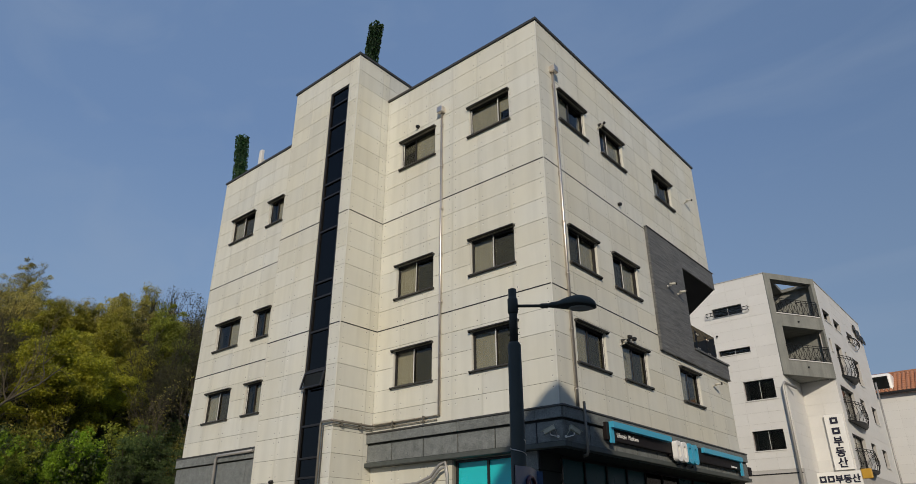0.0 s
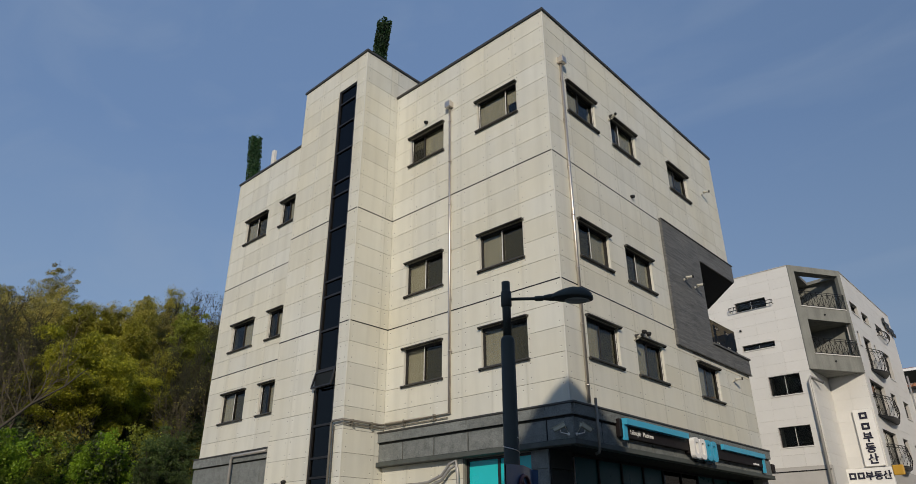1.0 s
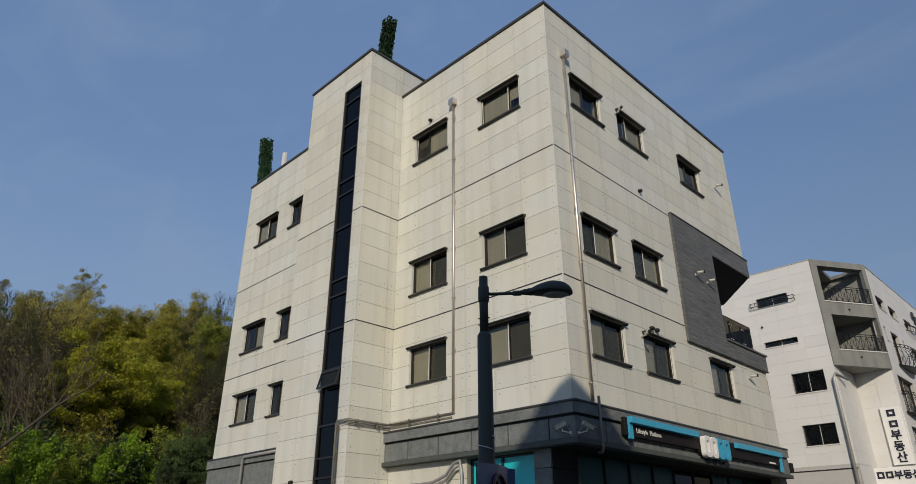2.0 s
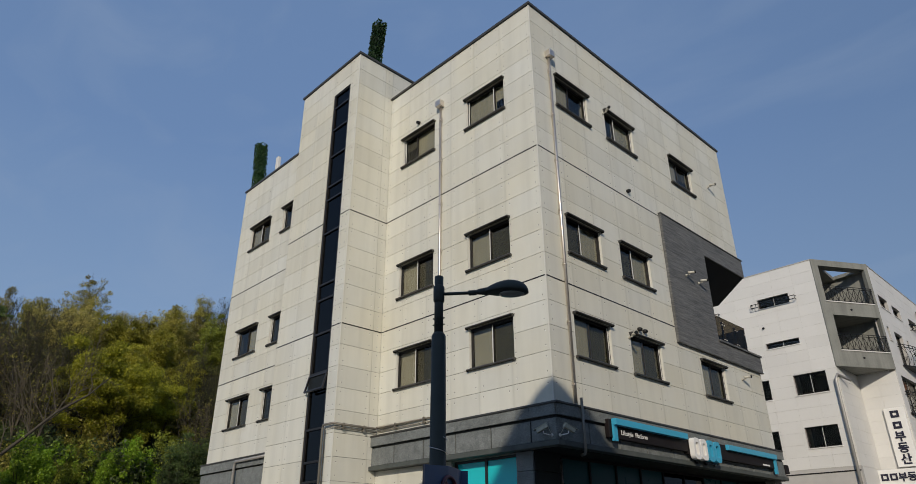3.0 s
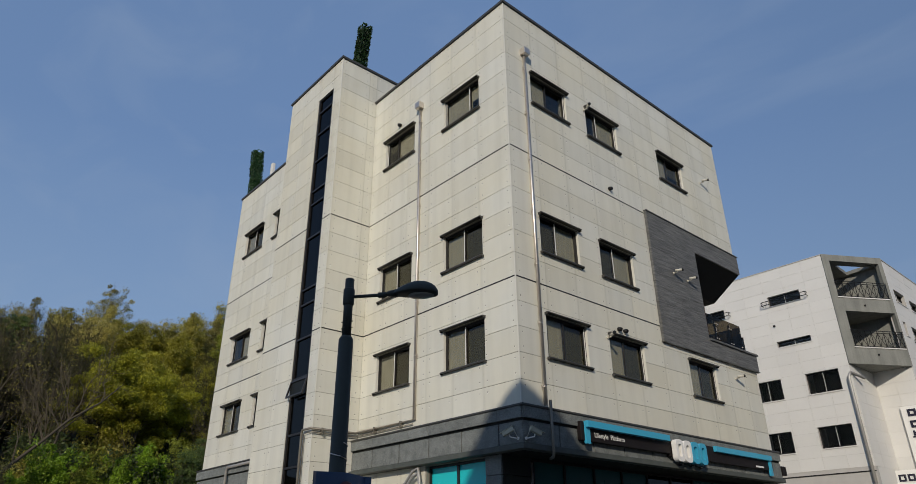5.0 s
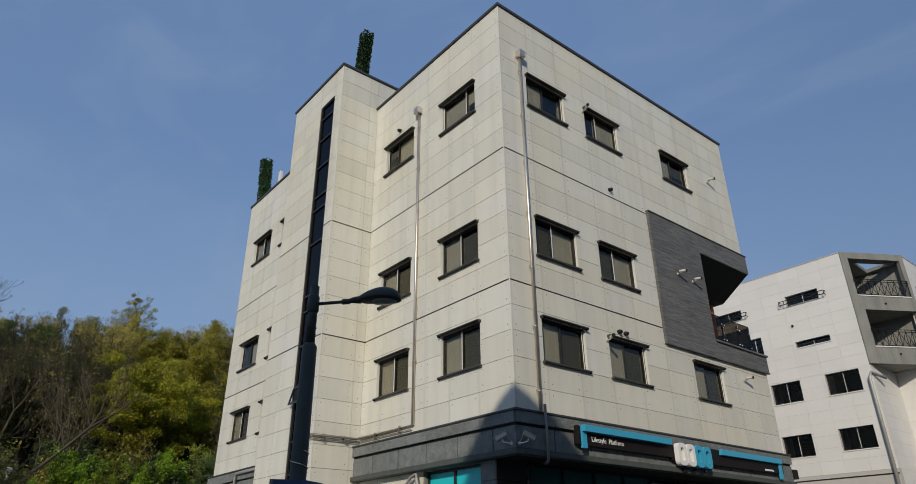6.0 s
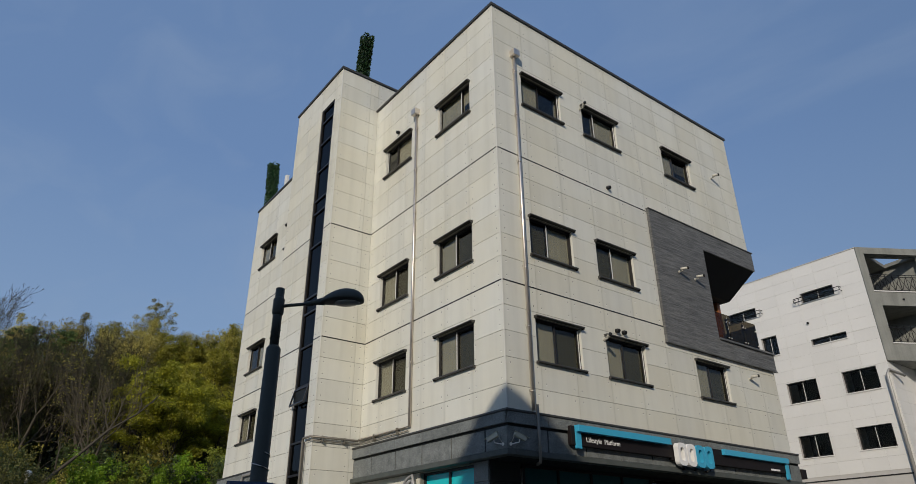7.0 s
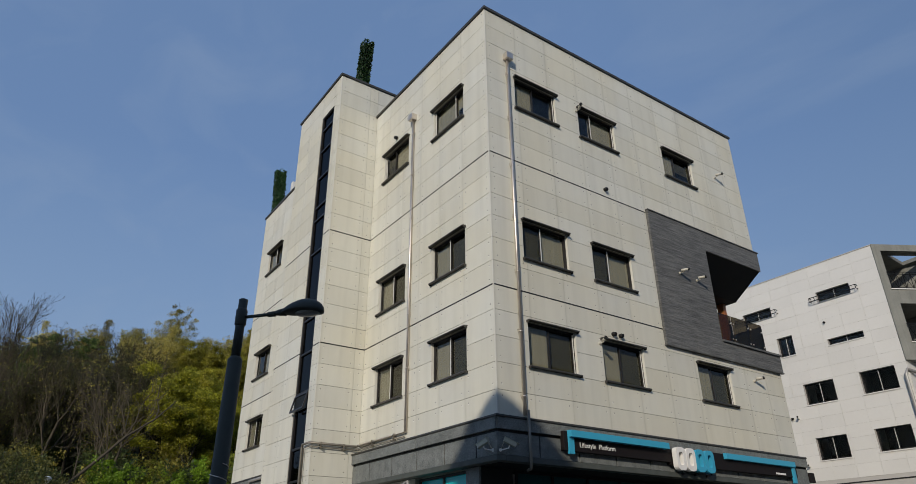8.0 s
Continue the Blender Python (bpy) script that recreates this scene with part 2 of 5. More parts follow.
def leaf_surface(name, base, tint):
    """Leaves: each leaf has a shade of its own, and some light comes through."""
    m = bpy.data.materials.new(name)
    m.use_nodes = True
    n, l = m.node_tree.nodes, m.node_tree.links
    b, out = n["Principled BSDF"], n["Material Output"]
    geo, info, ramp, mul = (n.new("ShaderNode" + k) for k in ("NewGeometry", "ObjectInfo", "ValToRGB", "VectorMath"))
    ramp.color_ramp.elements[0].color, ramp.color_ramp.elements[1].color = (*base, 1), (*tint, 1)
    l.new(geo.outputs["Random Per Island"], ramp.inputs[0])
    clump, add = n.new("ShaderNodeTexNoise"), n.new("ShaderNodeMath")
    clump.inputs["Scale"].default_value, clump.inputs["Detail"].default_value = 0.55, 3
    l.new(geo.outputs["Position"], clump.inputs["Vector"])
    both = n.new("ShaderNodeMath")
    both.operation, both.inputs[1].default_value = "MULTIPLY_ADD", 2.4
    l.new(clump.outputs[0], both.inputs[0])
    l.new(info.outputs["Random"], both.inputs[2])
    add.operation, add.inputs[1].default_value, add.inputs[2].default_value = "MULTIPLY_ADD", 0.75, -0.28
    l.new(both.outputs[0], add.inputs[0])
    mul.operation = "SCALE"
    l.new(ramp.outputs[0], mul.inputs[0])
    l.new(add.outputs[0], mul.inputs["Scale"])
    l.new(mul.outputs[0], b.inputs["Base Color"])
    b.inputs["Roughness"].default_value = 0.6
    tr, mix = n.new("ShaderNodeBsdfTranslucent"), n.new("ShaderNodeMixShader")
    l.new(mul.outputs[0], tr.inputs[0])
    mix.inputs[0].default_value = 0.38
    l.new(b.outputs[0], mix.inputs[1])
    l.new(tr.outputs[0], mix.inputs[2])
    l.new(mix.outputs[0], out.inputs[0])
    return m


OLIVE = leaf_surface("olive_leaf", (0.185, 0.168, 0.030), (0.37, 0.33, 0.055))
GOLD = leaf_surface("gold_leaf", (0.18, 0.170, 0.016), (0.42, 0.39, 0.034))
PALEGOLD = leaf_surface("pale_gold_leaf", (0.27, 0.245, 0.062), (0.46, 0.40, 0.115))
YELLOWGREEN = leaf_surface("spring_leaf", (0.118, 0.125, 0.009), (0.36, 0.35, 0.020))
LIME = leaf_surface("lime_leaf", (0.145, 0.165, 0.017), (0.31, 0.34, 0.040))
BRIGHT = leaf_surface("bright_leaf", (0.125, 0.235, 0.012), (0.33, 0.48, 0.028))
DARKLEAF = leaf_surface("dark_leaf", (0.036, 0.052, 0.014), (0.085, 0.115, 0.030))
FEATHER = leaf_surface("feather_leaf", (0.042, 0.070, 0.018), (0.10, 0.145, 0.034))
PALELEAF = leaf_surface("pale_leaf", (0.034, 0.038, 0.008), (0.19, 0.19, 0.050))
TAN = leaf_surface("bud_leaf", (0.24, 0.208, 0.050), (0.43, 0.37, 0.090))
BUD = leaf_surface("bud_scale", (0.054, 0.057, 0.013), (0.118, 0.120, 0.032))
EVER = leaf_surface("evergreen_leaf", (0.042, 0.070, 0.016), (0.10, 0.145, 0.032))
HAZEL = leaf_surface("opening_bud", (0.10, 0.095, 0.040), (0.22, 0.20, 0.085))
IVY = leaf_surface("plastic_ivy", (0.010, 0.038, 0.011), (0.045, 0.125, 0.033))


# geometry helpers
def finish(bm, name, mats, parent=None, label="", smooth=False):
    me = bpy.data.meshes.new(name)
    bm.normal_update()
    bm.to_mesh(me)
    bm.free()
    for mt in mats if isinstance(mats, (list, tuple)) else [mats]:
        me.materials.append(mt)
    if smooth:
        for p in me.polygons:
            p.use_smooth = True
    ob = new(name, me)
    if parent:
        ob.parent = parent
    if label:
        tagged(ob, label)
    return ob


def part(name, bm, material, parent, label="", smooth=False):
    return finish(bm, name, material, parent, label, smooth)


def thing(name, label, category, group="", kind=""):
    return tagged(new(name), label, category, group, kind)


def box(bm, a, b, bevel=0.0, mi=0):
    x0, x1 = sorted((a[0], b[0]))
    y0, y1 = sorted((a[1], b[1]))
    z0, z1 = sorted((a[2], b[2]))
    v = [bm.verts.new(p) for p in ((x0, y0, z0), (x1, y0, z0), (x1, y1, z0), (x0, y1, z0), (x0, y0, z1), (x1, y0, z1), (x1, y1, z1), (x0, y1, z1))]
    fs = [bm.faces.new([v[i] for i in q]) for q in ((3, 2, 1, 0), (4, 5, 6, 7), (0, 1, 5, 4), (1, 2, 6, 5), (2, 3, 7, 6), (3, 0, 4, 7))]
    for f in fs:
        f.material_index = mi
    if bevel:
        bmesh.ops.bevel(bm, geom=list({e for f in fs for e in f.edges}), offset=bevel, segments=2, affect="EDGES", profile=0.5)
    return bm


def tube(bm, pts, r, n=8, caps=True, mi=0):
    """A tube through the points; r is one radius or one for each point."""
    pts = [Vector(p) for p in pts]
    rs = r if isinstance(r, (list, tuple)) else [r] * len(pts)
    rings, side = [], None
    for i, p in enumerate(pts):
        d = (pts[min(i + 1, len(pts) - 1)] - pts[max(i - 1, 0)]).normalized()
        if side is None:
            side = d.orthogonal().normalized()
        side = (side - d * side.dot(d)).normalized()
        up = d.cross(side)
        rings.append([bm.verts.new(p + rs[i] * (math.cos(2 * math.pi * k / n) * side + math.sin(2 * math.pi * k / n) * up)) for k in range(n)])
    for a, b in zip(rings, rings[1:]):
        for k in range(n):
            f = bm.faces.new((a[k], a[(k + 1) % n], b[(k + 1) % n], b[k]))
            f.material_index, f.smooth = mi, n > 5
    if caps:
        bm.faces.new(rings[0][::-1]).material_index = mi
        bm.faces.new(rings[-1]).material_index = mi
    return bm


class Face:
    """A wall plane: u along it, z up, d outwards. axis 'y' faces -y (u is x); axis 'x' faces +x (u is y)."""

    def __init__(self, axis, at):
        self.axis, self.at = axis, at

    def p(self, u, z, d):
        return (u, self.at - d, z) if self.axis == "y" else (self.at + d, u, z)

    def m(self, u, z, d=0.0):
        cols = ((1, 0, 0), (0, 0, 1), (0, -1, 0)) if self.axis == "y" else ((0, 1, 0), (0, 0, 1), (1, 0, 0))
        mt = Matrix.Identity(4)
        for i, c in enumerate(cols):
            for j in range(3):
                mt[j][i] = c[j]
        mt.translation = self.p(u, z, d)
        return mt

    def box(self, bm, u0, u1, z0, z1, d0, d1, bevel=0.0, mi=0):
        return box(bm, self.p(u0, z0, d0), self.p(u1, z1, d1), bevel, mi)


def slab(bm, u0, u1, v0, v1, holes, d0, d1, back=True):
    """A sheet in local (u, v, d) with rectangular holes through it: clean faces, with the edges of each hole closed."""
    us = sorted({u0, u1, *[c for h in holes for c in h[:2] if u0 < c < u1]})
    vs = sorted({v0, v1, *[c for h in holes for c in h[2:] if v0 < c < v1]})
    full = [[not any(h[0] < (a + b) / 2 < h[1] and h[2] < (c + d) / 2 < h[3] for h in holes) for c, d in zip(vs, vs[1:])] for a, b in zip(us, us[1:])]
    memo = {}

    def vert(i, j, d):
        if (i, j, d) not in memo:
            memo[i, j, d] = bm.verts.new((us[i], vs[j], d))
        return memo[i, j, d]

    nu, nv = len(us) - 1, len(vs) - 1
    at = lambda i, j: 0 <= i < nu and 0 <= j < nv and full[i][j]
    for i in range(nu):
        for j in range(nv):
            if not full[i][j]:
                continue
            bm.faces.new((vert(i, j, d1), vert(i + 1, j, d1), vert(i + 1, j + 1, d1), vert(i, j + 1, d1)))
            if back:
                bm.faces.new((vert(i, j + 1, d0), vert(i + 1, j + 1, d0), vert(i + 1, j, d0), vert(i, j, d0)))
            for di, dj, a, b in ((-1, 0, (i, j + 1), (i, j)), (1, 0, (i + 1, j), (i + 1, j + 1)), (0, -1, (i, j), (i + 1, j)), (0, 1, (i + 1, j + 1), (i, j + 1))):
                if not at(i + di, j + dj):
                    bm.faces.new((vert(*a, d1), vert(*a, d0), vert(*b, d0), vert(*b, d1)))
    return bm


def wall(name, face, u0, u1, z0, z1, holes, thick, mat, parent=None, label="", d=0.0):
    bm = bmesh.new()
    slab(bm, u0, u1, z0, z1, holes, d - thick, d)
    bm.transform(face.m(0, 0, 0))
    return finish(bm, name, mat, parent, label)


SHARED = {}


def panels(name, parent, face, us, zs, holes, mats, d=0.0, thick=0.012, gap=0.008, dots=True, bed=None, limit=None):
    """Cladding pieces on a grid, one object each; pieces that meet no opening share their mesh."""
    for u0, u1 in zip(us, us[1:]):
        for z0, z1 in zip(zs, zs[1:]):
            if limit and not limit(u0, u1, z0, z1):
                continue
            w, h = u1 - u0 - gap, z1 - z0 - (bed or gap)
            cu, cz = (u0 + u1) / 2, (z0 + z1) / 2
            cut = [(a - cu, b - cu, c - cz, e - cz) for a, b, c, e in holes if a < u1 and b > u0 and c < z1 and e > z0]
            if any(c[0] <= -w / 2 and c[1] >= w / 2 and c[2] <= -h / 2 and c[3] >= h / 2 for c in cut):
                continue
            key = (name, round(w, 3), round(h, 3), dots, mats[0].name)
            if cut or key not in SHARED:
                bm = bmesh.new()
                slab(bm, -w / 2, w / 2, -h / 2, h / 2, cut, 0, thick, back=False)
                if not bm.faces:
                    bm.free()
                    continue
                if dots:
                    for su in (-1, 1):
                        for sv in (-1, 1):
                            x, y = su * (w / 2 - 0.13), sv * (h / 2 - 0.13)
                            if w < 0.4:
                                x = 0.0
                                if su > 0:
                                    continue
                            if any(a - 0.03 < x < b + 0.03 and c - 0.03 < y < e + 0.03 for a, b, c, e in cut):
                                continue
                            # pale disc paints the dimple's highlight; the dark one sits higher as its shade
                            for rad, up, mi in ((0.024, 0.002, 2), (0.0165, 0.004, 1)):
                                hexa = [bm.verts.new((x + rad * math.cos(k * math.pi / 3), y + rad * math.sin(k * math.pi / 3) + (0.008 if mi == 1 else 0), thick + up)) for k in range(6)]
                                bm.faces.new(hexa).material_index = mi
                me = bpy.data.meshes.new(name)
                bm.normal_update()
                bm.to_mesh(me)
                bm.free()
                for mt in mats:
                    me.materials.append(mt)
                if not cut:
                    SHARED[key] = me
            else:
                me = SHARED[key]
            ob = new(name, me)
            ob.parent = parent
            ob.matrix_local = face.m(cu, cz, d - thick)


def ring(bm, face, u0, u1, z0, z1, t, d0, d1):
    """A rectangular frame of bars of width t."""
    face.box(bm, u0, u1, z0, z0 + t, d0, d1)
    face.box(bm, u0, u1, z1 - t, z1, d0, d1)
    face.box(bm, u0, u0 + t, z0 + t, z1 - t, d0, d1)
    face.box(bm, u1 - t, u1, z0 + t, z1 - t, d0, d1)
    return bm


def window(parent, face, u0, u1, z0, z1, blind=(1, 0), hoods=True, split=0.5, frame_mat=None, deep=0.075, sill_mat=None, screen=None, pale="M"):
    """A two-sash sliding window in a deep reveal, with a metal hood and sill and a blind behind the glass."""
    fm = frame_mat or FRAME
    win = part("window", ring(bmesh.new(), face, u0, u1, z0, z1, 0.05, -deep - 0.07, -deep), fm, parent)
    um = u0 + (u1 - u0) * split
    for k, (a, b) in enumerate(((u0 + 0.04, um + 0.02), (um - 0.02, u1 - 0.04))):
        dd = -deep - 0.008 - 0.03 * k
        sash = part("sash", ring(bmesh.new(), face, a, b, z0 + 0.04, z1 - 0.04, 0.035, dd - 0.028, dd), fm, win)
        pane = part("pane", face.box(bmesh.new(), a + 0.035, b - 0.035, z0 + 0.075, z1 - 0.075, dd - 0.018, dd - 0.012), GLASS if screen is None or screen != k else SCREEN, win)
        pane.visible_shadow = False
        if blind[k]:
            drop = z0 + 0.05 + (z1 - z0) * (1 - blind[k])
            bm = bmesh.new()
            folds = 14
            for i in range(folds):
                a0, a1 = a + (b - a) * i / folds, a + (b - a) * (i + 1) / folds
                w0, w1 = 0.002 * (i % 2), 0.002 * ((i + 1) % 2)
                q = [face.p(a0, drop, -deep - 0.095 - w0), face.p(a1, drop, -deep - 0.095 - w1), face.p(a1, z1, -deep - 0.095 - w1), face.p(a0, z1, -deep - 0.095 - w0)]
                bm.faces.new([bm.verts.new(c) for c in q])
            part("blind", bm, BLIND, win, "beige fabric blind")
    # bright edges of the sliding sashes
    for side, at in (("L", u0 + 0.062), ("M", um), ("R", u1 - 0.062)):
        if side in pale:
            part("edge_strip", face.box(bmesh.new(), at - 0.013, at + 0.013, z0 + 0.05, z1 - 0.05, -deep, -deep + 0.008), ALU, win, "pale aluminium edge strip")
    if hoods:
        for nm, za, zb, pr in (("hood", z1 - 0.002, z1 + 0.026, 0.125), ("sill", z0 - 0.026, z0 + 0.008, 0.10)):
            bm = bmesh.new()
            face.box(bm, u0 - 0.035, u1 + 0.035, za, zb, 0.001, pr, 0.006)
            for ue in (u0 - 0.037, u1 + 0.033):
                face.box(bm, ue, ue + 0.004, za - 0.03, zb + 0.004, 0.001, pr * 0.8)
            face.box(bm, u0 + 0.002, u1 - 0.002, za + 0.004, zb - 0.006, -deep, 0.0)
            part(nm, bm, sill_mat or METAL, win, "dark folded-metal " + nm)
        for ua, ub in ((u0 + 0.003, u0 + 0.012), (u1 - 0.012, u1 - 0.003)):
            part("reveal", face.box(bmesh.new(), ua, ub, z0 + 0.012, z1 - 0.012, -deep, -0.002), BEAD, win, "cream reveal lining")
    else:
        part("sill", face.box(bmesh.new(), u0 - 0.03, u1 + 0.03, z0 - 0.05, z0, -deep, 0.04), sill_mat or fm, win)
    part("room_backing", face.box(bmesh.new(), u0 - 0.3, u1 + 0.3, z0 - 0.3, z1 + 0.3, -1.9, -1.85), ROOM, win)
    return win


def letters(name, body, size, mat, m, parent=None, depth=0.02, label="", bold=0.0):
    cu = bpy.data.curves.new(name, "FONT")
    cu.body, cu.size, cu.extrude, cu.offset = body, size, depth, bold
    cu.align_x = "CENTER"
    tmp = bpy.data.objects.new(name, cu)
    scene.collection.objects.link(tmp)
    bpy.context.view_layer.update()
    me = bpy.data.meshes.new_from_object(tmp)
    bpy.data.objects.remove(tmp)
    me.materials.clear()
    me.materials.append(mat)
    ob = new(name, me)
    ob.parent = parent
    ob.matrix_local = m
    if label:
        tagged(ob, label)
    return ob


# ---- ground
AY, BX, WY, TY = 13.735, -8.523, 13.325, 12.24
FA, FB, FW, FT, FS = Face("y", AY), Face("x", BX), Face("y", WY), Face("y", TY), Face("x", -15.03)

bm = bmesh.new()
R = 2500
gx = [-R, -400, -140, -110, -95, -80, -70, -60, -52, -45, -38, -30, -10, 20, 100, R]
gy = [-R, -300, -60, -30, -10, 0, 12, 24, 36, 50, 80, 300, R]


def hill(x, y):
    """Height of the ground: level at the street, rising to a wooded ridge past x = -36."""
    rise = min(max((-36 - x) / 52, 0), 1)
    fade = min(max((95 - abs(y - 20)) / 60, 0), 1) * (0.90 + 0.10 * min(max((y - 2) / 16, 0), 1))
    return -0.02 + (17 * rise ** 1.1 + 1.2 * rise * math.sin(y * 0.16 + x * 0.05) + 0.28 * min(max(-88 - x, 0), 22)) * fade


grid = [[bm.verts.new((x, y, hill(x, y))) for y in gy] for x in gx]
for i in range(len(gx) - 1):
    for j in range(len(gy) - 1):
        bm.faces.new((grid[i][j], grid[i + 1][j], grid[i + 1][j + 1], grid[i][j + 1]))
tagged(finish(bm, "ground", SOIL), "bare earthen ground rising to a wooded hill", "ground", kind="structure")
bm = bmesh.new()
box(bm, (-30, -7, -0.012), (9, 9.5, 0.0))
box(bm, (-4.2, 9.5, -0.012), (9, 60, 0.0))
tagged(finish(bm, "road", ASPHALT), "grey asphalt street", "road", kind="structure")
bm = bmesh.new()
box(bm, (-27, 9.5, -0.01), (-6.0, 13.2, 0.13), 0.02)
box(bm, (-6.0, 9.5, -0.01), (-4.2, 13.2, 0.13), 0.02)
box(bm, (-9.15, 13.2, -0.01), (-4.2, 40.5, 0.13), 0.02)
tagged(finish(bm, "pavement", PAVING), "pale stone pavement with a raised kerb", "pavement", kind="structure")

# ---- main building
house = thing("apartment_building", "five-level cream cement-panel building with a corner shop", "building")
TOP, TTOP, WTOP, WL, TL, TR, BE = 16.62, 17.93, 16.78, -25.2, -18.72, -15.03, 25.55
ROWS_Z = ((5.93, 7.14), (8.70, 9.90), (13.38, 14.56))
ROWS_A = [(a - 0.03, b - 0.07) for a, b in ROWS_Z]
ROWS_B = [(a - 0.012, b - 0.052) for a, b in ROWS_Z]
J1, J2, PH = 11.584, 7.814, 3.77 / 6
winA = [(-14.25, -12.66), (-11.21, -9.63)]
winB = [(14.74, 16.33), (17.25, 18.86), (21.16, 22.75)]
winW = [(-24.06, -22.42), (-21.43, -20.44)]
H = lambda cols, rows: [(a, b, z0 + 0.035, z1 - 0.03) for a, b in cols for z0, z1 in rows]
holesA = H(winA, ROWS_A)
holesB = H(winB[:2], ROWS_B) + H(winB[2:], (ROWS_B[0], ROWS_B[2]))
holesW = H(winW, ROWS_A)
REC = (22.53, BE + 1, 7.93, 10.97)
STRIP = (-16.54, -15.53, 0.3, 16.84)
SHOPA = (-11.85, -9.72, 0.25, 3.72)
SHOPB = (14.75, 25.0, 0.25, 3.72)
OPEN_A, OPEN_B = (-9.30, 0, -1, 3.76), (10, 25.0, -1, 3.76)

zrows = [J1 + PH * k for k in range(-16, 8)]
zA = [z for z in zrows if z > 4.9] + [TOP - 0.05]
zA = [4.60] + zA
wallA = wall("wall", FA, TR, BX - 0.013, 0, TOP - 0.02, holesA + [SHOPA, OPEN_A], 0.3, JOINT, house, "cream cement-panel street wall", -0.012)
wallB = wall("wall", FB, AY + 0.30, BE, 0, TOP - 0.02, holesB + [REC, OPEN_B], 0.3, JOINT, house, "cream cement-panel side wall", -0.012)
wallW = wall("wall", FW, WL, TL, 0, WTOP - 0.02, holesW, 0.3, JOINT, house, "cream cement-panel wing wall", -0.012)
wallT = wall("wall", FT, TL, TR - 0.013, 0, TTOP - 0.02, [STRIP], 0.3, JOINT, house, "cream cement-panel stair tower front", -0.012)
wallS = wall("wall", FS, TY + 0.29, 17.0, 0, TTOP - 0.02, [], 0.3, JOINT, house, "cream cement-panel stair tower side", -0.012)
bm = bmesh.new()
box(bm, (TL, TY + 0.29, 0), (TL + 0.3, 17.0, TTOP - 0.02))
box(bm, (TL + 0.3, 16.7, 12), (TR - 0.32, 17.0, TTOP - 0.02))
part("rear_tower_wall", bm, JOINT, house)
bm = bmesh.new()
box(bm, (WL, WY + 0.32, 0), (WL + 0.3, BE - 0.3, WTOP - 0.02))
slab2 = bmesh.new()
slab(slab2, WL, BX - 0.32, 0, TOP - 0.02, [(-10.7, -8, 7.93, 10.97)], -0.3, 0)
slab2.transform(Matrix(((1, 0, 0, 0), (0, 0, 1, BE), (0, 1, 0, 0), (0, 0, 0, 1))))
bmesh.ops.reverse_faces(slab2, faces=slab2.faces[:])
part("side_wall", bm, CREAM, house)
part("rear_wall", slab2, CREAM, house)
bm = bmesh.new()
box(bm, (WL + 0.3, AY + 0.34, TOP - 0.75), (BX - 0.32, BE - 0.3, TOP - 0.6))
box(bm, (WL + 0.3, WY + 0.32, TOP - 0.74), (TL, AY + 0.34, TOP - 0.61))
part("roof", bm, CONCRETE, house, "flat concrete roof behind the parapet")
part("tower_roof", box(bmesh.new(), (TL + 0.3, TY + 0.3, TTOP - 0.3), (TR - 0.32, 16.7, TTOP - 0.2)), CONCRETE, house)

# metal copings
bm = bmesh.new()
FA.box(bm, TR + 0.0, BX + 0.05, TOP - 0.05, TOP + 0.03, -0.3, 0.05)
FB.box(bm, AY + 0.3, BE + 0.05, TOP - 0.05, TOP + 0.03, -0.3, 0.05)
part("coping", bm, METAL, house, "dark metal parapet coping")
bm = bmesh.new()
FT.box(bm, TL - 0.05, TR + 0.05, TTOP - 0.05, TTOP + 0.03, -0.3, 0.05)
FS.box(bm, TY + 0.3, 17.0, TTOP - 0.05, TTOP + 0.03, -0.3, 0.05)
part("coping", bm, METAL, house, "dark metal tower coping")
part("coping", FW.box(bmesh.new(), WL - 0.05, TL, WTOP - 0.05, WTOP + 0.03, -0.3, 0.05), METAL, house, "dark metal wing coping")

# storey joints: dark recessed strips
for jz in (J1, J2):
    bm = bmesh.new()
    FA.box(bm, TR, BX + 0.004, jz - 0.017, jz + 0.017, -0.012, 0.004)
    FB.box(bm, AY + 0.012, 19.83, jz - 0.017, jz + 0.017, -0.012, 0.004)
    FS.box(bm, TY + 0.012, AY - 0.004, jz - 0.017, jz + 0.017, -0.012, 0.004)
    FT.box(bm, TL, STRIP[0], jz - 0.017, jz + 0.017, -0.012, 0.004)
    FT.box(bm, STRIP[1], TR + 0.004, jz - 0.017, jz + 0.017, -0.012, 0.004)
    FW.box(bm, WL, TL, jz - 0.017, jz + 0.017, -0.012, 0.004)
    part("storey_joint", bm, FRAME, house, "dark recessed storey joint")

# pale corner beads
for x, y, z0, z1 in ((BX, AY, 4.705, TOP - 0.055), (TR, TY, 0.1, TTOP - 0.055)):
    part("corner_bead", box(bmesh.new(), (x - 0.022, y - 0.006, z0), (x + 0.006, y + 0.022, z1), 0.003), BEAD, house)

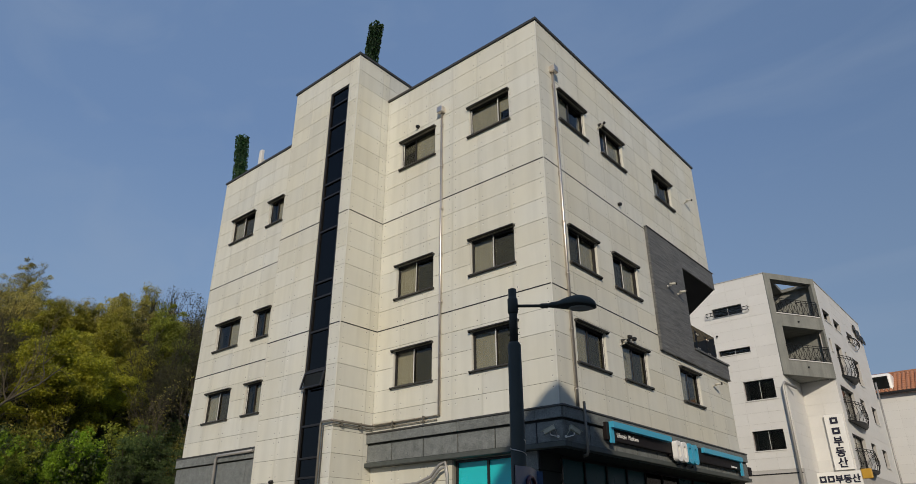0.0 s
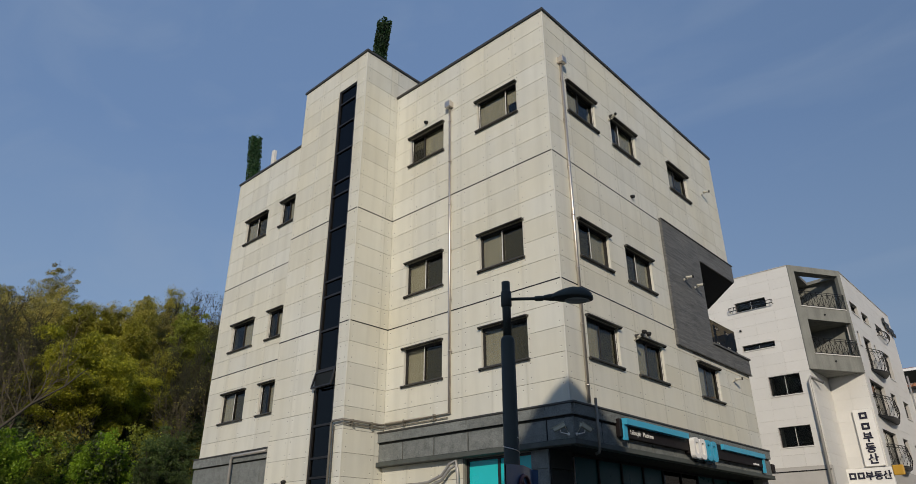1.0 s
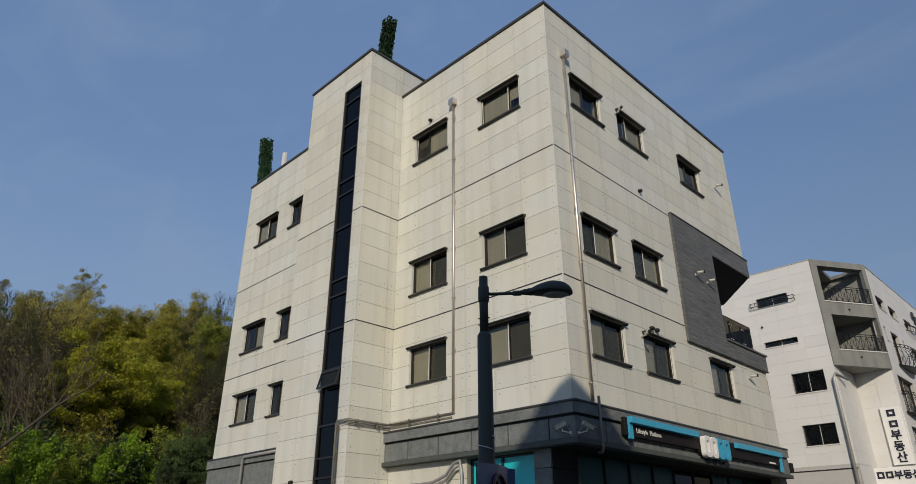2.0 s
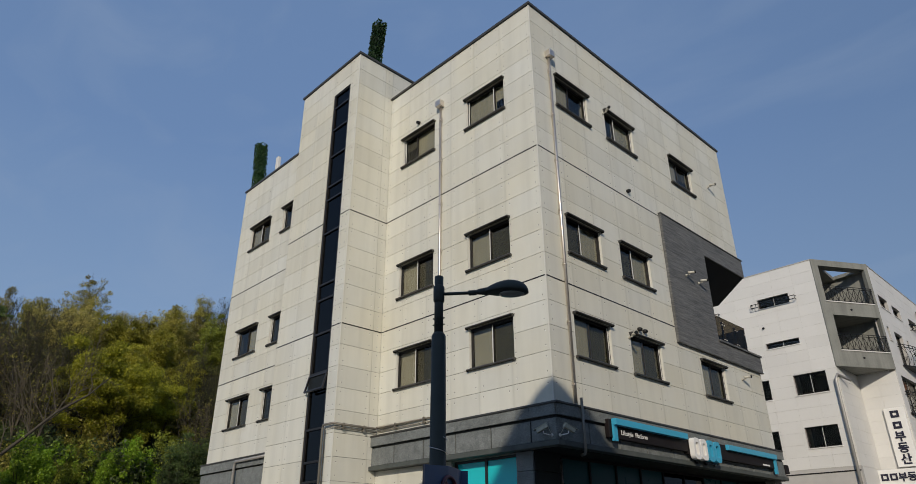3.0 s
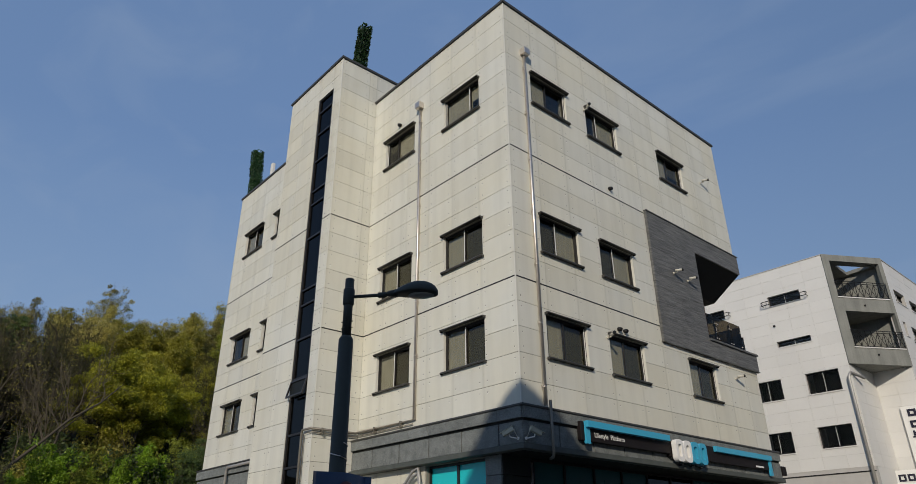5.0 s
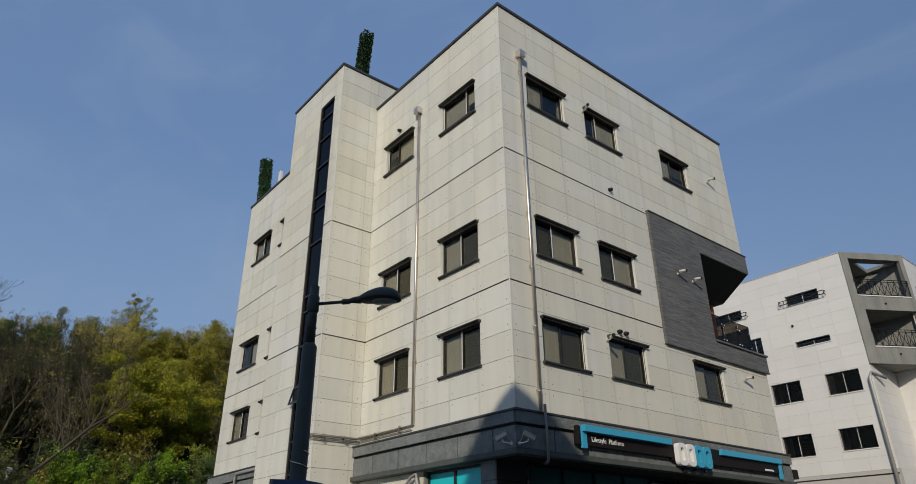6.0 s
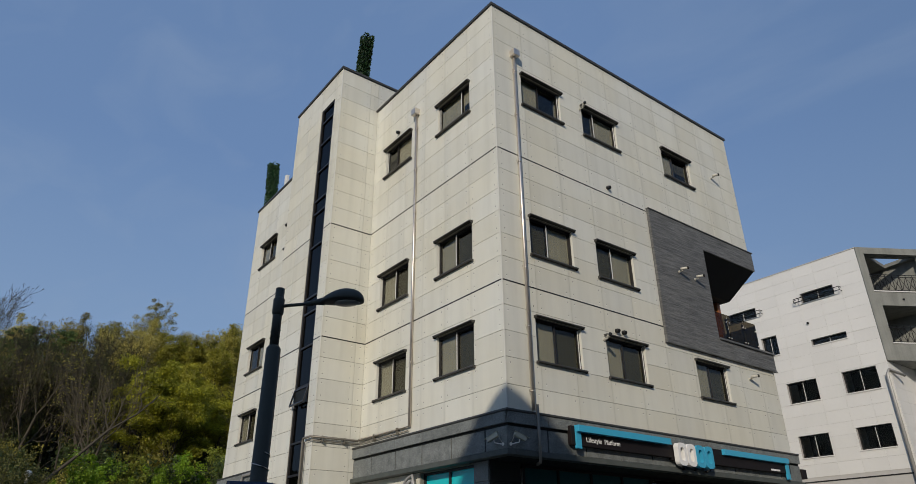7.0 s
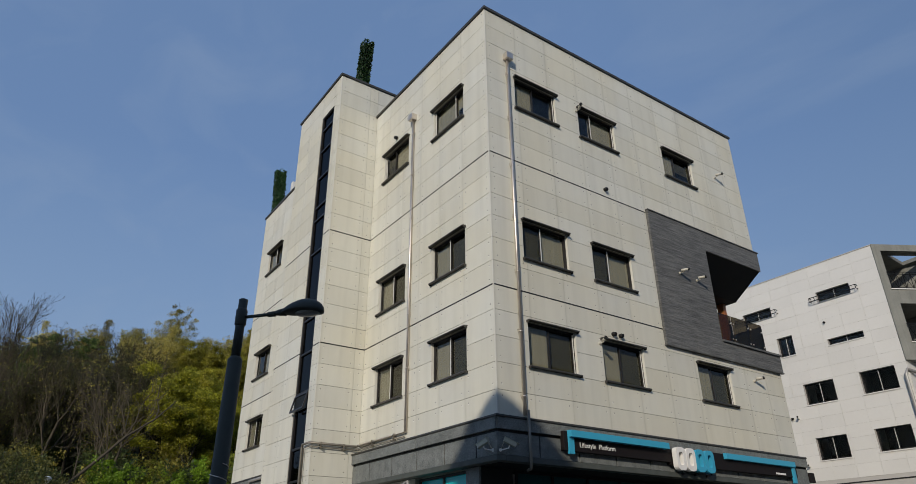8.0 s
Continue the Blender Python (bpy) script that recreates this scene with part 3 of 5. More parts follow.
# windows
for face, cols, rows in ((FA, winA, ROWS_A), (FB, winB, ROWS_B), (FW, winW, ROWS_A)):
    for ci, (a, b) in enumerate(cols):
        for ri, (z0, z1) in enumerate(rows):
            if face is FB and ci == 2 and ri == 1:
                continue
            # blinds, screened sash, where the sashes meet, and which upright edges are bright metal
            bl, sc, sp, pale = (1, 1), 1, 0.5, "M"
            if face is FA and ri == 2:
                bl, sc, sp, pale = (((0.45, 1), 0, 0.38, "LR"), ((1, 0.55), None, 0.70, "LM"))[ci]
            elif face is FB and ri == 2:
                bl, sc, sp, pale = (((1, 0), None, 0.46, "R"), ((0, 1), None, 0.36, "LMR"), ((1, 0.6), 1, 0.42, "R"))[ci]
            elif face is FB:
                bl, sc, sp, pale = ((1, 1), 1, 0.46, "R") if ri == 0 else ((1, 1), 0, 0.42, "M")
            elif face is FW and (ri == 1 or ci == 1):
                bl, sc, sp, pale = (0, 1), 0, 0.5, "L"
            window(house, face, a, b, z0 + 0.035, z1 - 0.03, bl, split=sp, screen=sc, pale=pale)

# stair-tower strip of dark glass
strip = part("stair_window", bmesh.new(), FRAME, house, "tall strip of dark stair glazing")
bm = bmesh.new()
u0, u1, z0, z1 = STRIP
FT.box(bm, u0, u0 + 0.07, z0, z1, -0.14, -0.02)
FT.box(bm, u1 - 0.07, u1, z0, z1, -0.14, -0.02)
bars = [z0, 3.42, 3.95, 4.85, 6.48, 7.71, 8.82, 9.34, 11.16, 12.43, 12.95, 14.15, 15.28, 16.22, z1 - 0.06]
for zb in bars:
    FT.box(bm, u0 + 0.07, u1 - 0.07, zb, zb + 0.06, -0.13, -0.03)
bm.to_mesh(strip.data)
bm.free()
strip.data.materials.clear()
strip.data.materials.append(FRAME)
for za, zb in zip(bars, bars[1:]):
    part("pane", FT.box(bmesh.new(), u0 + 0.07, u1 - 0.07, za + 0.06, zb, -0.085, -0.075), DARKGLASS, strip)
bm = bmesh.new()
ring(bm, FT, u0 + 0.02, u1 - 0.02, 5.93, 6.46, 0.05, -0.02, 0.02)
vent = part("vent_sash", bm, FRAME, strip, "top-hung vent sash tilted open")
vent.matrix_local = Matrix.Translation(FT.p(0, 6.46, 0)) @ Matrix.Rotation(radians(-15), 4, "X") @ Matrix.Translation([-c for c in FT.p(0, 6.46, 0)])
vp = part("vent_pane", FT.box(bmesh.new(), u0 + 0.07, u1 - 0.07, 5.98, 6.41, -0.008, 0.0), VENTGLASS, strip)
vp.matrix_local = vent.matrix_local
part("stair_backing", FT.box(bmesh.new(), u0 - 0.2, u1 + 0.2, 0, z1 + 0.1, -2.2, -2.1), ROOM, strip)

# granite fascia bands round the shop front
bands = thing("shop_fascia", "grey granite fascia band with a projecting ledge above the shop", "fascia")
bm = bmesh.new()
FA.box(bm, TR, BX + 0.155, 3.86, 4.66, 0.0, 0.14)
FB.box(bm, AY + 0.001, BE, 3.86, 4.66, 0.0, 0.14)
part("backing", bm, JOINT_AND_SHADE, bands)
for face, us in ((FA, [TR + 0.001] + [-14.0 + 1.22 * k for k in range(4)] + [-9.1, BX + 0.17]), (FB, [AY - 0.17] + [14.75 + 1.2 * k for k in range(9)] + [BE])):
    panels("slab", bands, face, us, [3.86, 4.36], [], [GRANITE], 0.17, 0.03, 0.04, False)
    panels("slab", bands, face, us, [4.40, 4.65], [], [GRANITE], 0.215, 0.075, 0.008, False)
    e0, e1 = (TR, BX + 0.25) if face is FA else (AY - 0.0, BE)
    part("ledge", face.box(bmesh.new(), e0, e1, 3.74, 3.86, 0.0, 0.25, 0.012), GRANITE_EDGE, bands, "projecting granite ledge")
    part("top_cap", face.box(bmesh.new(), e0, e1, 4.65, 4.70, 0.0, 0.24, 0.01), METAL, bands)
wing_band = thing("wing_fascia", "grey granite fascia band on the rear wing", "fascia")
panels("slab", wing_band, FW, [WL, -23.2, -21.9, -20.6, TL - 0.05], [3.2, 4.36], [], [GRANITE], 0.14, 0.14, 0.015, False)
panels("slab", wing_band, FW, [WL - 0.03, -23.2, -21.9, -20.6, TL - 0.05], [4.40, 4.70], [], [GRANITE], 0.19, 0.19, 0.008, False)
part("top_cap", FW.box(bmesh.new(), WL - 0.03, TL, 4.70, 4.75, 0.0, 0.21), METAL, wing_band)

# shop front under the band
shop = thing("storefront", "shop windows with teal film in dark frames", "shop front")
bm = bmesh.new()
ring(bm, FA, SHOPA[0], SHOPA[1], SHOPA[2], SHOPA[3], 0.06, -0.2, -0.1)
FA.box(bm, -10.83, -10.76, 0.31, 3.66, -0.19, -0.11)
part("frame", bm, FRAME, shop)
for a, b in ((-11.79, -10.83), (-10.76, -9.78)):
    part("pane", FA.box(bmesh.new(), a, b, 0.31, 3.66, -0.155, -0.145), TEAL, shop, "pane covered with teal film")
bm = bmesh.new()
ring(bm, FB, SHOPB[0], SHOPB[1], SHOPB[2], SHOPB[3], 0.06, -0.80, -0.70)
for k in range(1, 9):
    u = SHOPB[0] + (SHOPB[1] - SHOPB[0]) * k / 9
    FB.box(bm, u - 0.03, u + 0.03, 0.31, 3.66, -0.79, -0.71)
part("frame", bm, BLACK, shop)
# teal panes here use the copy darkened for shade
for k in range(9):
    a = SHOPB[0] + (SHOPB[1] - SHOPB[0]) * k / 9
    part("pane", FB.box(bmesh.new(), a + 0.03, a + (SHOPB[1] - SHOPB[0]) / 9 - 0.03, 0.31, 3.66, -0.755, -0.745), DARKGLASS if k in (4, 5) else SHADED_TEAL, shop)
part("side_return", FB.box(bmesh.new(), SHOPB[0] - 0.07, SHOPB[0], 0, 3.73, -0.80, -0.66), BLACK, shop)
part("side_return", FB.box(bmesh.new(), SHOPB[1], SHOPB[1] + 0.2, 0, 3.8, -1.0, -0.32), BLACK, shop)
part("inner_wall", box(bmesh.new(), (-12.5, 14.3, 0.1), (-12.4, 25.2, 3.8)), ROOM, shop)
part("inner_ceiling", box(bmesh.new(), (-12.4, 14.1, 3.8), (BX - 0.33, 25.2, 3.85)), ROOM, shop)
# one granite pillar: street face in its own tone, side face darkened as shade
for z0, z1 in ((0.02, 1.10), (1.11, 2.20), (2.21, 3.30), (3.31, 3.73)):
    part("pillar_slab", box(bmesh.new(), (-9.70, AY - 0.03, z0), (-9.20, AY + 0.02, z1), 0.008), GRANITE, shop)
    part("pillar_slab", box(bmesh.new(), (-9.65, AY + 0.022, z0), (-9.18, 14.67, z1), 0.008), JOINT_AND_SHADE, shop)
part("soffit", box(bmesh.new(), (-9.9, AY + 0.004, 3.734), (BX - 0.002, 25.0, 3.80)), JOINT_AND_SHADE, shop, "soffit over the recessed shop front, shade in its colour")

# dark boarded balcony block on the side wall
GD = 0.085
GU0, GU1, GZ0, GZ1 = 19.85, BE, 7.36, 11.66
balcony = thing("balcony", "dark grain-board balcony block with a glass rail", "balcony")
bm = bmesh.new()
slab(bm, GU0, GU1 + 0.06, GZ0, GZ1, [REC], 0.003, GD - 0.014)
bm.transform(FB.m(0, 0, 0))
part("backing", bm, SLATE, balcony)
panels("board", balcony, FB, [GU0, 21.2, 22.53, 24.05, GU1 + 0.06], [GZ0 + 0.43 * k for k in range(11)], [REC], [SLATE], GD, 0.014, 0.003, False)
bm = bmesh.new()
FB.box(bm, GU0 - 0.03, GU1 + 0.1, GZ1 - 0.0, GZ1 + 0.03, 0.001, GD + 0.03)
FB.box(bm, GU0 - 0.03, GU1 + 0.1, GZ0 - 0.03, GZ0, 0.001, GD + 0.012)
FB.box(bm, GU0 - 0.012, GU0 - 0.001, GZ0, GZ1, 0.001, GD + 0.004)
FB.box(bm, REC[0], GU1 + 0.1, REC[2] - 0.03, REC[2] + 0.03, -0.3, GD + 0.05)
part("edge_trim", bm, SLATE, balcony)
bm = bmesh.new()
box(bm, (-10.7, REC[0] - 0.15, REC[2] - 0.2), (BX - 0.02, BE, REC[2] - 0.04))
part("floor_slab", bm, CONCRETE, balcony)
bm = bmesh.new()
box(bm, (-10.85, REC[0] - 0.15, REC[2] - 0.1), (-10.7, BE - 0.31, REC[3] + 0.1))
box(bm, (-10.7, REC[0] - 0.15, REC[2] - 0.03), (BX - 0.32, REC[0] - 0.01, REC[3]))
part("inner_wall", bm, SLATE, balcony)
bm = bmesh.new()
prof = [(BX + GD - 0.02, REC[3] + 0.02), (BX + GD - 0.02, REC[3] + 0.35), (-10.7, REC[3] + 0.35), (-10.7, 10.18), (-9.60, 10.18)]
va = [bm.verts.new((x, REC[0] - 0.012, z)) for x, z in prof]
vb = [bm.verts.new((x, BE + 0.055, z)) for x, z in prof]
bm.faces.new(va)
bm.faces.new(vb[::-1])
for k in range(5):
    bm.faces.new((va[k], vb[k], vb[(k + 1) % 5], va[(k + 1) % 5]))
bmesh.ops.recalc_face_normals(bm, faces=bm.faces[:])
part("soffit", bm, SOFFIT, balcony, "boarded soffit sloping inwards, shade put into its tone")
part("post", box(bmesh.new(), (-10.16, 25.28, REC[2] - 0.04), (-9.92, 25.44, 10.19)), WOODPOST, balcony, "orange-stained timber post")
rail = part("rail", FB.box(bmesh.new(), REC[0] + 0.05, BE - 0.25, 8.02, 8.05, -0.17, -0.13), STEEL, balcony, "glass balustrade on steel posts")
for a, b in ((22.6, 23.55), (23.58, 24.5), (24.53, 25.25)):
    part("rail_pane", FB.box(bmesh.new(), a, b, 8.06, 8.98, -0.156, -0.144), RAILGLASS, rail)
    part("rail_post", FB.box(bmesh.new(), b - 0.01, b + 0.04, 7.96, 8.85, -0.22, -0.17), METAL, rail)
    for zc in (8.2, 8.72):
        for uc in (a + 0.06, b - 0.06):
            part("clamp", tube(bmesh.new(), [FB.p(uc, zc, -0.165), FB.p(uc, zc, -0.125)], 0.022, 8), STEEL, rail)
part("rail_pane", box(bmesh.new(), (-10.5, BE - 0.20, 8.06), (BX - 0.2, BE - 0.188, 8.98)), RAILGLASS, rail)

# pipes on the walls
def downpipe(face, u, ztop, zlow, label, side, more=()):
    th = thing("downpipe", label, "downpipe")
    part("pipe", tube(bmesh.new(), [face.p(u, ztop, 0.055), face.p(u, zlow, 0.055), *more], 0.043, 16), STEEL, th, smooth=True)
    bm = bmesh.new()
    face.box(bm, u - 0.115, u + 0.115, ztop - 0.05, ztop + 0.17, 0.002, 0.20, 0.012)
    part("hopper", bm, STEEL, th, "square steel hopper head")
    z = ztop - 0.56
    while z > zlow + 0.2:
        bm = bmesh.new()
        tube(bm, [face.p(u, z - 0.015, 0.055), face.p(u, z + 0.015, 0.055)], 0.05, 12)
        tube(bm, [face.p(u + 0.04 * side, z + 0.03, 0.055), face.p(u + 0.10 * side, z + 0.03, 0.055), face.p(u + 0.06 * side, z - 0.05, 0.03), face.p(u + 0.04 * side, z - 0.02, 0.055)], 0.008, 5)
        part("bracket", bm, STEEL, th)
        z -= 1.535
    return th


downpipe(FA, -12.33, 14.86, 4.93, "stainless-steel downpipe with hopper on the street wall", 1, (FA.p(-14.9, 4.93, 0.055),))
downpipe(FB, 14.475, 14.98, 4.78, "stainless-steel downpipe with hopper on the side wall", -1)
th = thing("downpipe", "lower steel downpipe crossing the granite fascia", "downpipe")
part("pipe", tube(bmesh.new(), [FB.p(14.36, 4.85, 0.30), FB.p(14.36, 3.68, 0.30), FB.p(14.37, 3.62, 0.27), FB.p(14.38, 3.60, 0.16)], 0.034, 12), DULLSTEEL, th, smooth=True)
part("lower_pipe", tube(bmesh.new(), [(-9.11, 14.60, 3.61), (-9.11, 14.60, 0.05)], 0.024, 10), STEEL, th, "thin bright steel pipe")
th = thing("waste_pipe", "steel drain pipe running round the stair tower", "drain pipe")
part("pipe", tube(bmesh.new(), [FA.p(-14.93, 4.93, 0.065), FS.p(13.6, 4.90, 0.09), FS.p(TY - 0.09, 4.90, 0.09), (-15.40, TY - 0.09, 4.90), (-15.44, TY - 0.09, 4.80), (-15.44, TY - 0.09, 0.2)], 0.034, 10), DULLSTEEL, th)
part("conduit", tube(bmesh.new(), [FA.p(-12.4, 4.83, 0.05), FA.p(-14.95, 4.83, 0.05), FS.p(13.6, 4.81, 0.06), FS.p(TY - 0.05, 4.81, 0.06), (-15.36, TY - 0.06, 4.80), (-15.36, TY - 0.06, 0.2)], 0.016, 8), DULLSTEEL, th)
for u in (-12.9, -14.1):
    part("clip", FA.box(bmesh.new(), u - 0.012, u + 0.012, 4.79, 4.97, 0.001, 0.105), DULLSTEEL, th)
for u in (12.5, 13.2):
    part("clip", FS.box(bmesh.new(), u - 0.012, u + 0.012, 4.77, 4.94, 0.001, 0.128), DULLSTEEL, th)
th = thing("drain_pipe", "pale drain pipe on the rear wing fascia", "drain pipe")
part("pipe", tube(bmesh.new(), [FW.p(-20.1, 4.62, 0.26), FW.p(-22.25, 4.62, 0.26), FW.p(-22.33, 4.5, 0.26), FW.p(-22.33, 0.3, 0.26)], 0.05, 10), PIPEPAINT, th)
th = thing("conduit", "pale flexible duct bending beside the shop window", "duct")
for off in (0, 0.12):
    part("hose", tube(bmesh.new(), [FA.p(-14.5, 3.15 - off, 0.12), FA.p(-13.0, 3.22 - off, 0.14), FA.p(-12.5, 3.35 - off, 0.16), FA.p(-12.2, 3.62 - off, 0.17), FA.p(-12.0, 3.68 - off, 0.15), FA.p(-11.95, 3.4 - off, 0.13), FA.p(-11.95, 1.2, 0.12)], 0.04, 10), PIPEPAINT, th)

# sign above the shop
sign = thing("shop_sign", "long black shop sign with blue corner bars", "sign")
SD = 0.30
bm = bmesh.new()
FB.box(bm, 15.36, 18.98, 4.08, 4.51, 0.18, SD, 0.01)
FB.box(bm, 20.5, 24.72, 4.04, 4.46, 0.18, SD, 0.01)
FB.box(bm, 18.98, 20.5, 4.02, 4.40, 0.18, SD - 0.01, 0.01)
part("board", bm, BLACK, sign)
bm = bmesh.new()
FB.box(bm, 15.48, 18.85, 4.37, 4.52, SD - 0.02, SD + 0.13, 0.006)
FB.box(bm, 15.48, 15.63, 4.01, 4.37, SD - 0.02, SD + 0.05)
part("blue_bar", bm, CYAN, sign, "light blue angle bar")
bm = bmesh.new()
FB.box(bm, 21.22, 24.56, 4.32, 4.47, SD - 0.02, SD + 0.09, 0.006)
FB.box(bm, 24.43, 24.56, 3.88, 4.32, SD - 0.02, SD + 0.05)
part("blue_bar", bm, CYAN, sign, "light blue angle bar")
for word, at in (("Lifestyle", 16.09), ("Platform", 16.72)):
    letters("lettering", word, 0.16, SIGNWHITE, FB.m(at, 4.18, SD + 0.012), sign, 0.004, "white lettering")
part("small_lettering", FB.box(bmesh.new(), 23.6, 24.1, 4.08, 4.13, SD, SD + 0.006), SIGNWHITE, sign)


def logo_block(cu, mat, name):
    """One plain rounded block of the shop's mark."""
    bm = bmesh.new()
    w, h = 0.355, 0.56
    pts = []
    for sx, sy, a0 in ((1, 1, 0), (-1, 1, 90), (-1, -1, 180), (1, -1, 270)):
        for k in range(5):
            a = radians(a0 + 22.5 * k)
            pts.append((sx * (w / 2 - 0.12) + 0.12 * math.cos(a), sy * (h / 2 - 0.12) + 0.12 * math.sin(a)))
    lo = [bm.verts.new((x, y, 0)) for x, y in pts]
    hi = [bm.verts.new((x, y, 0.14)) for x, y in pts]
    inner = [(x * 0.46, y * 0.58) for x, y in pts]
    li = [bm.verts.new((x, y, 0)) for x, y in inner]
    hi2 = [bm.verts.new((x, y, 0.14)) for x, y in inner]
    for k in range(len(pts)):
        j = (k + 1) % len(pts)
        bm.faces.new((lo[k], lo[j], hi[j], hi[k]))
        bm.faces.new((hi[k], hi[j], hi2[j], hi2[k]))
        bm.faces.new((hi2[k], hi2[j], li[j], li[k]))
    bm.transform(FB.m(cu, 4.17, SD + 0.02))
    return part(name, bm, mat, sign)


for k, (mt, nm) in enumerate(((SIGNWHITE, "white_mark"), (SIGNWHITE, "white_mark"), (CYAN, "blue_mark"), (CYAN, "blue_mark"))):
    logo_block(19.22 + 0.385 * k, mt, nm)
for k in range(3):
    part("lamp_stub", tube(bmesh.new(), [FB.p(19.4 + 0.5 * k, 3.83, 0.26), FB.p(19.4 + 0.5 * k, 3.83, 0.34)], 0.025, 8), IRON, sign)
th = thing("projecting_box", "small dark box at the end of the fascia", "junction box")
part("box_body", FB.box(bmesh.new(), BE + 0.02, BE + 0.3, 3.98, 4.26, 0.02, 0.2, 0.01), BLACK, th)


# security cameras
def bullet(face, u, z, turn, label):
    th = thing("security_camera", label, "camera", "bullet cameras on the walls")
    out = Vector(face.p(0, 0, 1)) - Vector(face.p(0, 0, 0))
    along = Vector(face.p(1, 0, 0)) - Vector(face.p(0, 0, 0))
    aim = (out * math.cos(turn) + along * math.sin(turn) + Vector((0, 0, 0.06))).normalized()
    o = Vector(face.p(u, z, 0))
    part("mount", tube(bmesh.new(), [o, o + out * 0.025, o + out * 0.03], [0.045, 0.045, 0.02], 10), CCTV, th)
    part("arm", tube(bmesh.new(), [o + out * 0.02, o + out * 0.12, o + out * 0.16 + Vector((0, 0, 0.03))], 0.016, 8), CCTV, th)
    c = o + out * 0.16 + Vector((0, 0, 0.055))
    part("body", tube(bmesh.new(), [c - aim * 0.08, c + aim * 0.14], 0.042, 12), CCTV, th)
    part("visor", tube(bmesh.new(), [c + aim * 0.12, c + aim * 0.17], [0.046, 0.046], 12), IRON, th, "dark glossy front")
    part("lens", tube(bmesh.new(), [c + aim * 0.15, c + aim * 0.172], [0.038, 0.038], 12), VENTGLASS, th)


bullet(FB, 23.95, 6.88, 0.6, "pale bullet camera low on the side wall")
bullet(FB, 24.05, 14.30, 0.6, "pale bullet camera high on the side wall")
bullet(FB, 17.20, 14.32, -0.5, "pale bullet camera beside a top window")
bullet(FB, 17.18, 6.93, -0.5, "pale bullet camera beside a lower window")
FG = Face("x", BX + GD)
bullet(FG, 20.95, 9.78, 0.6, "pale bullet camera on the dark boards")
bullet(FG, 21.75, 9.72, 0.6, "pale bullet camera on the dark boards")


def box_camera(face, u, z, sgn, label):
    th = thing("security_camera", label, "camera", "housed cameras at the corner")
    o = Vector(face.p(u, z, 0.17))
    out = Vector(face.p(0, 0, 1)) - Vector(face.p(0, 0, 0))
    along = (Vector(face.p(1, 0, 0)) - Vector(face.p(0, 0, 0))) * sgn
    part("mount", tube(bmesh.new(), [o, o + out * 0.02], 0.035, 10), SIGNWHITE, th)
    part("arm", tube(bmesh.new(), [o, o + out * 0.06 + along * 0.02 + Vector((0, 0, 0.0)), o + out * 0.15 + along * 0.11 + Vector((0, 0, 0.03)), o + out * 0.16 + along * 0.12 + Vector((0, 0, 0.09))], 0.013, 8), SIGNWHITE, th, "white bracket arm")
    c = o + out * 0.17 + along * 0.13 + Vector((0, 0, 0.14))
    bm = bmesh.new()
    box(bm, (-0.052, -0.14, -0.046), (0.052, 0.14, 0.046), 0.01)
    box(bm, (-0.058, -0.15, 0.048), (0.058, 0.19, 0.057))
    box(bm, (-0.044, 0.141, -0.039), (0.044, 0.146, 0.039), mi=1)
    aim = (along * 0.85 + out * 0.35 + Vector((0, 0, -0.42))).normalized()
    rot = aim.to_track_quat("Y", "Z").to_matrix().to_4x4()
    bm.transform(Matrix.Translation(c) @ rot)
    part("housing", bm, [HOUSING, IRON], th)
    part("cable", tube(bmesh.new(), [c - aim * 0.12, c - aim * 0.15 + Vector((0, 0, -0.06)), o + Vector((0, 0, 0.03)) + out * 0.03], 0.007, 6), CCTV, th)


box_camera(FA, -8.50, 3.97, -1, "boxy pale security camera at the fascia corner")
box_camera(FB, 13.64, 3.96, 1, "boxy pale security camera at the fascia corner")


def vent_cap(face, u, z):
    th = thing("vent_cap", "small dark round wall vent", "vent", "round wall vents")
    bm = bmesh.new()
    tube(bm, [face.p(u, z, 0.0), face.p(u, z, 0.05), face.p(u, z - 0.02, 0.10)], [0.06, 0.06, 0.055], 12)
    part("cowl", bm, IRON, th)


for face, u, z in ((FA, -13.45, 14.80), (FB, 18.08, 11.82), (FB, 17.72, 7.27), (FB, 17.99, 7.27), (FT, -17.6, 3.42)):
    vent_cap(face, u, z)


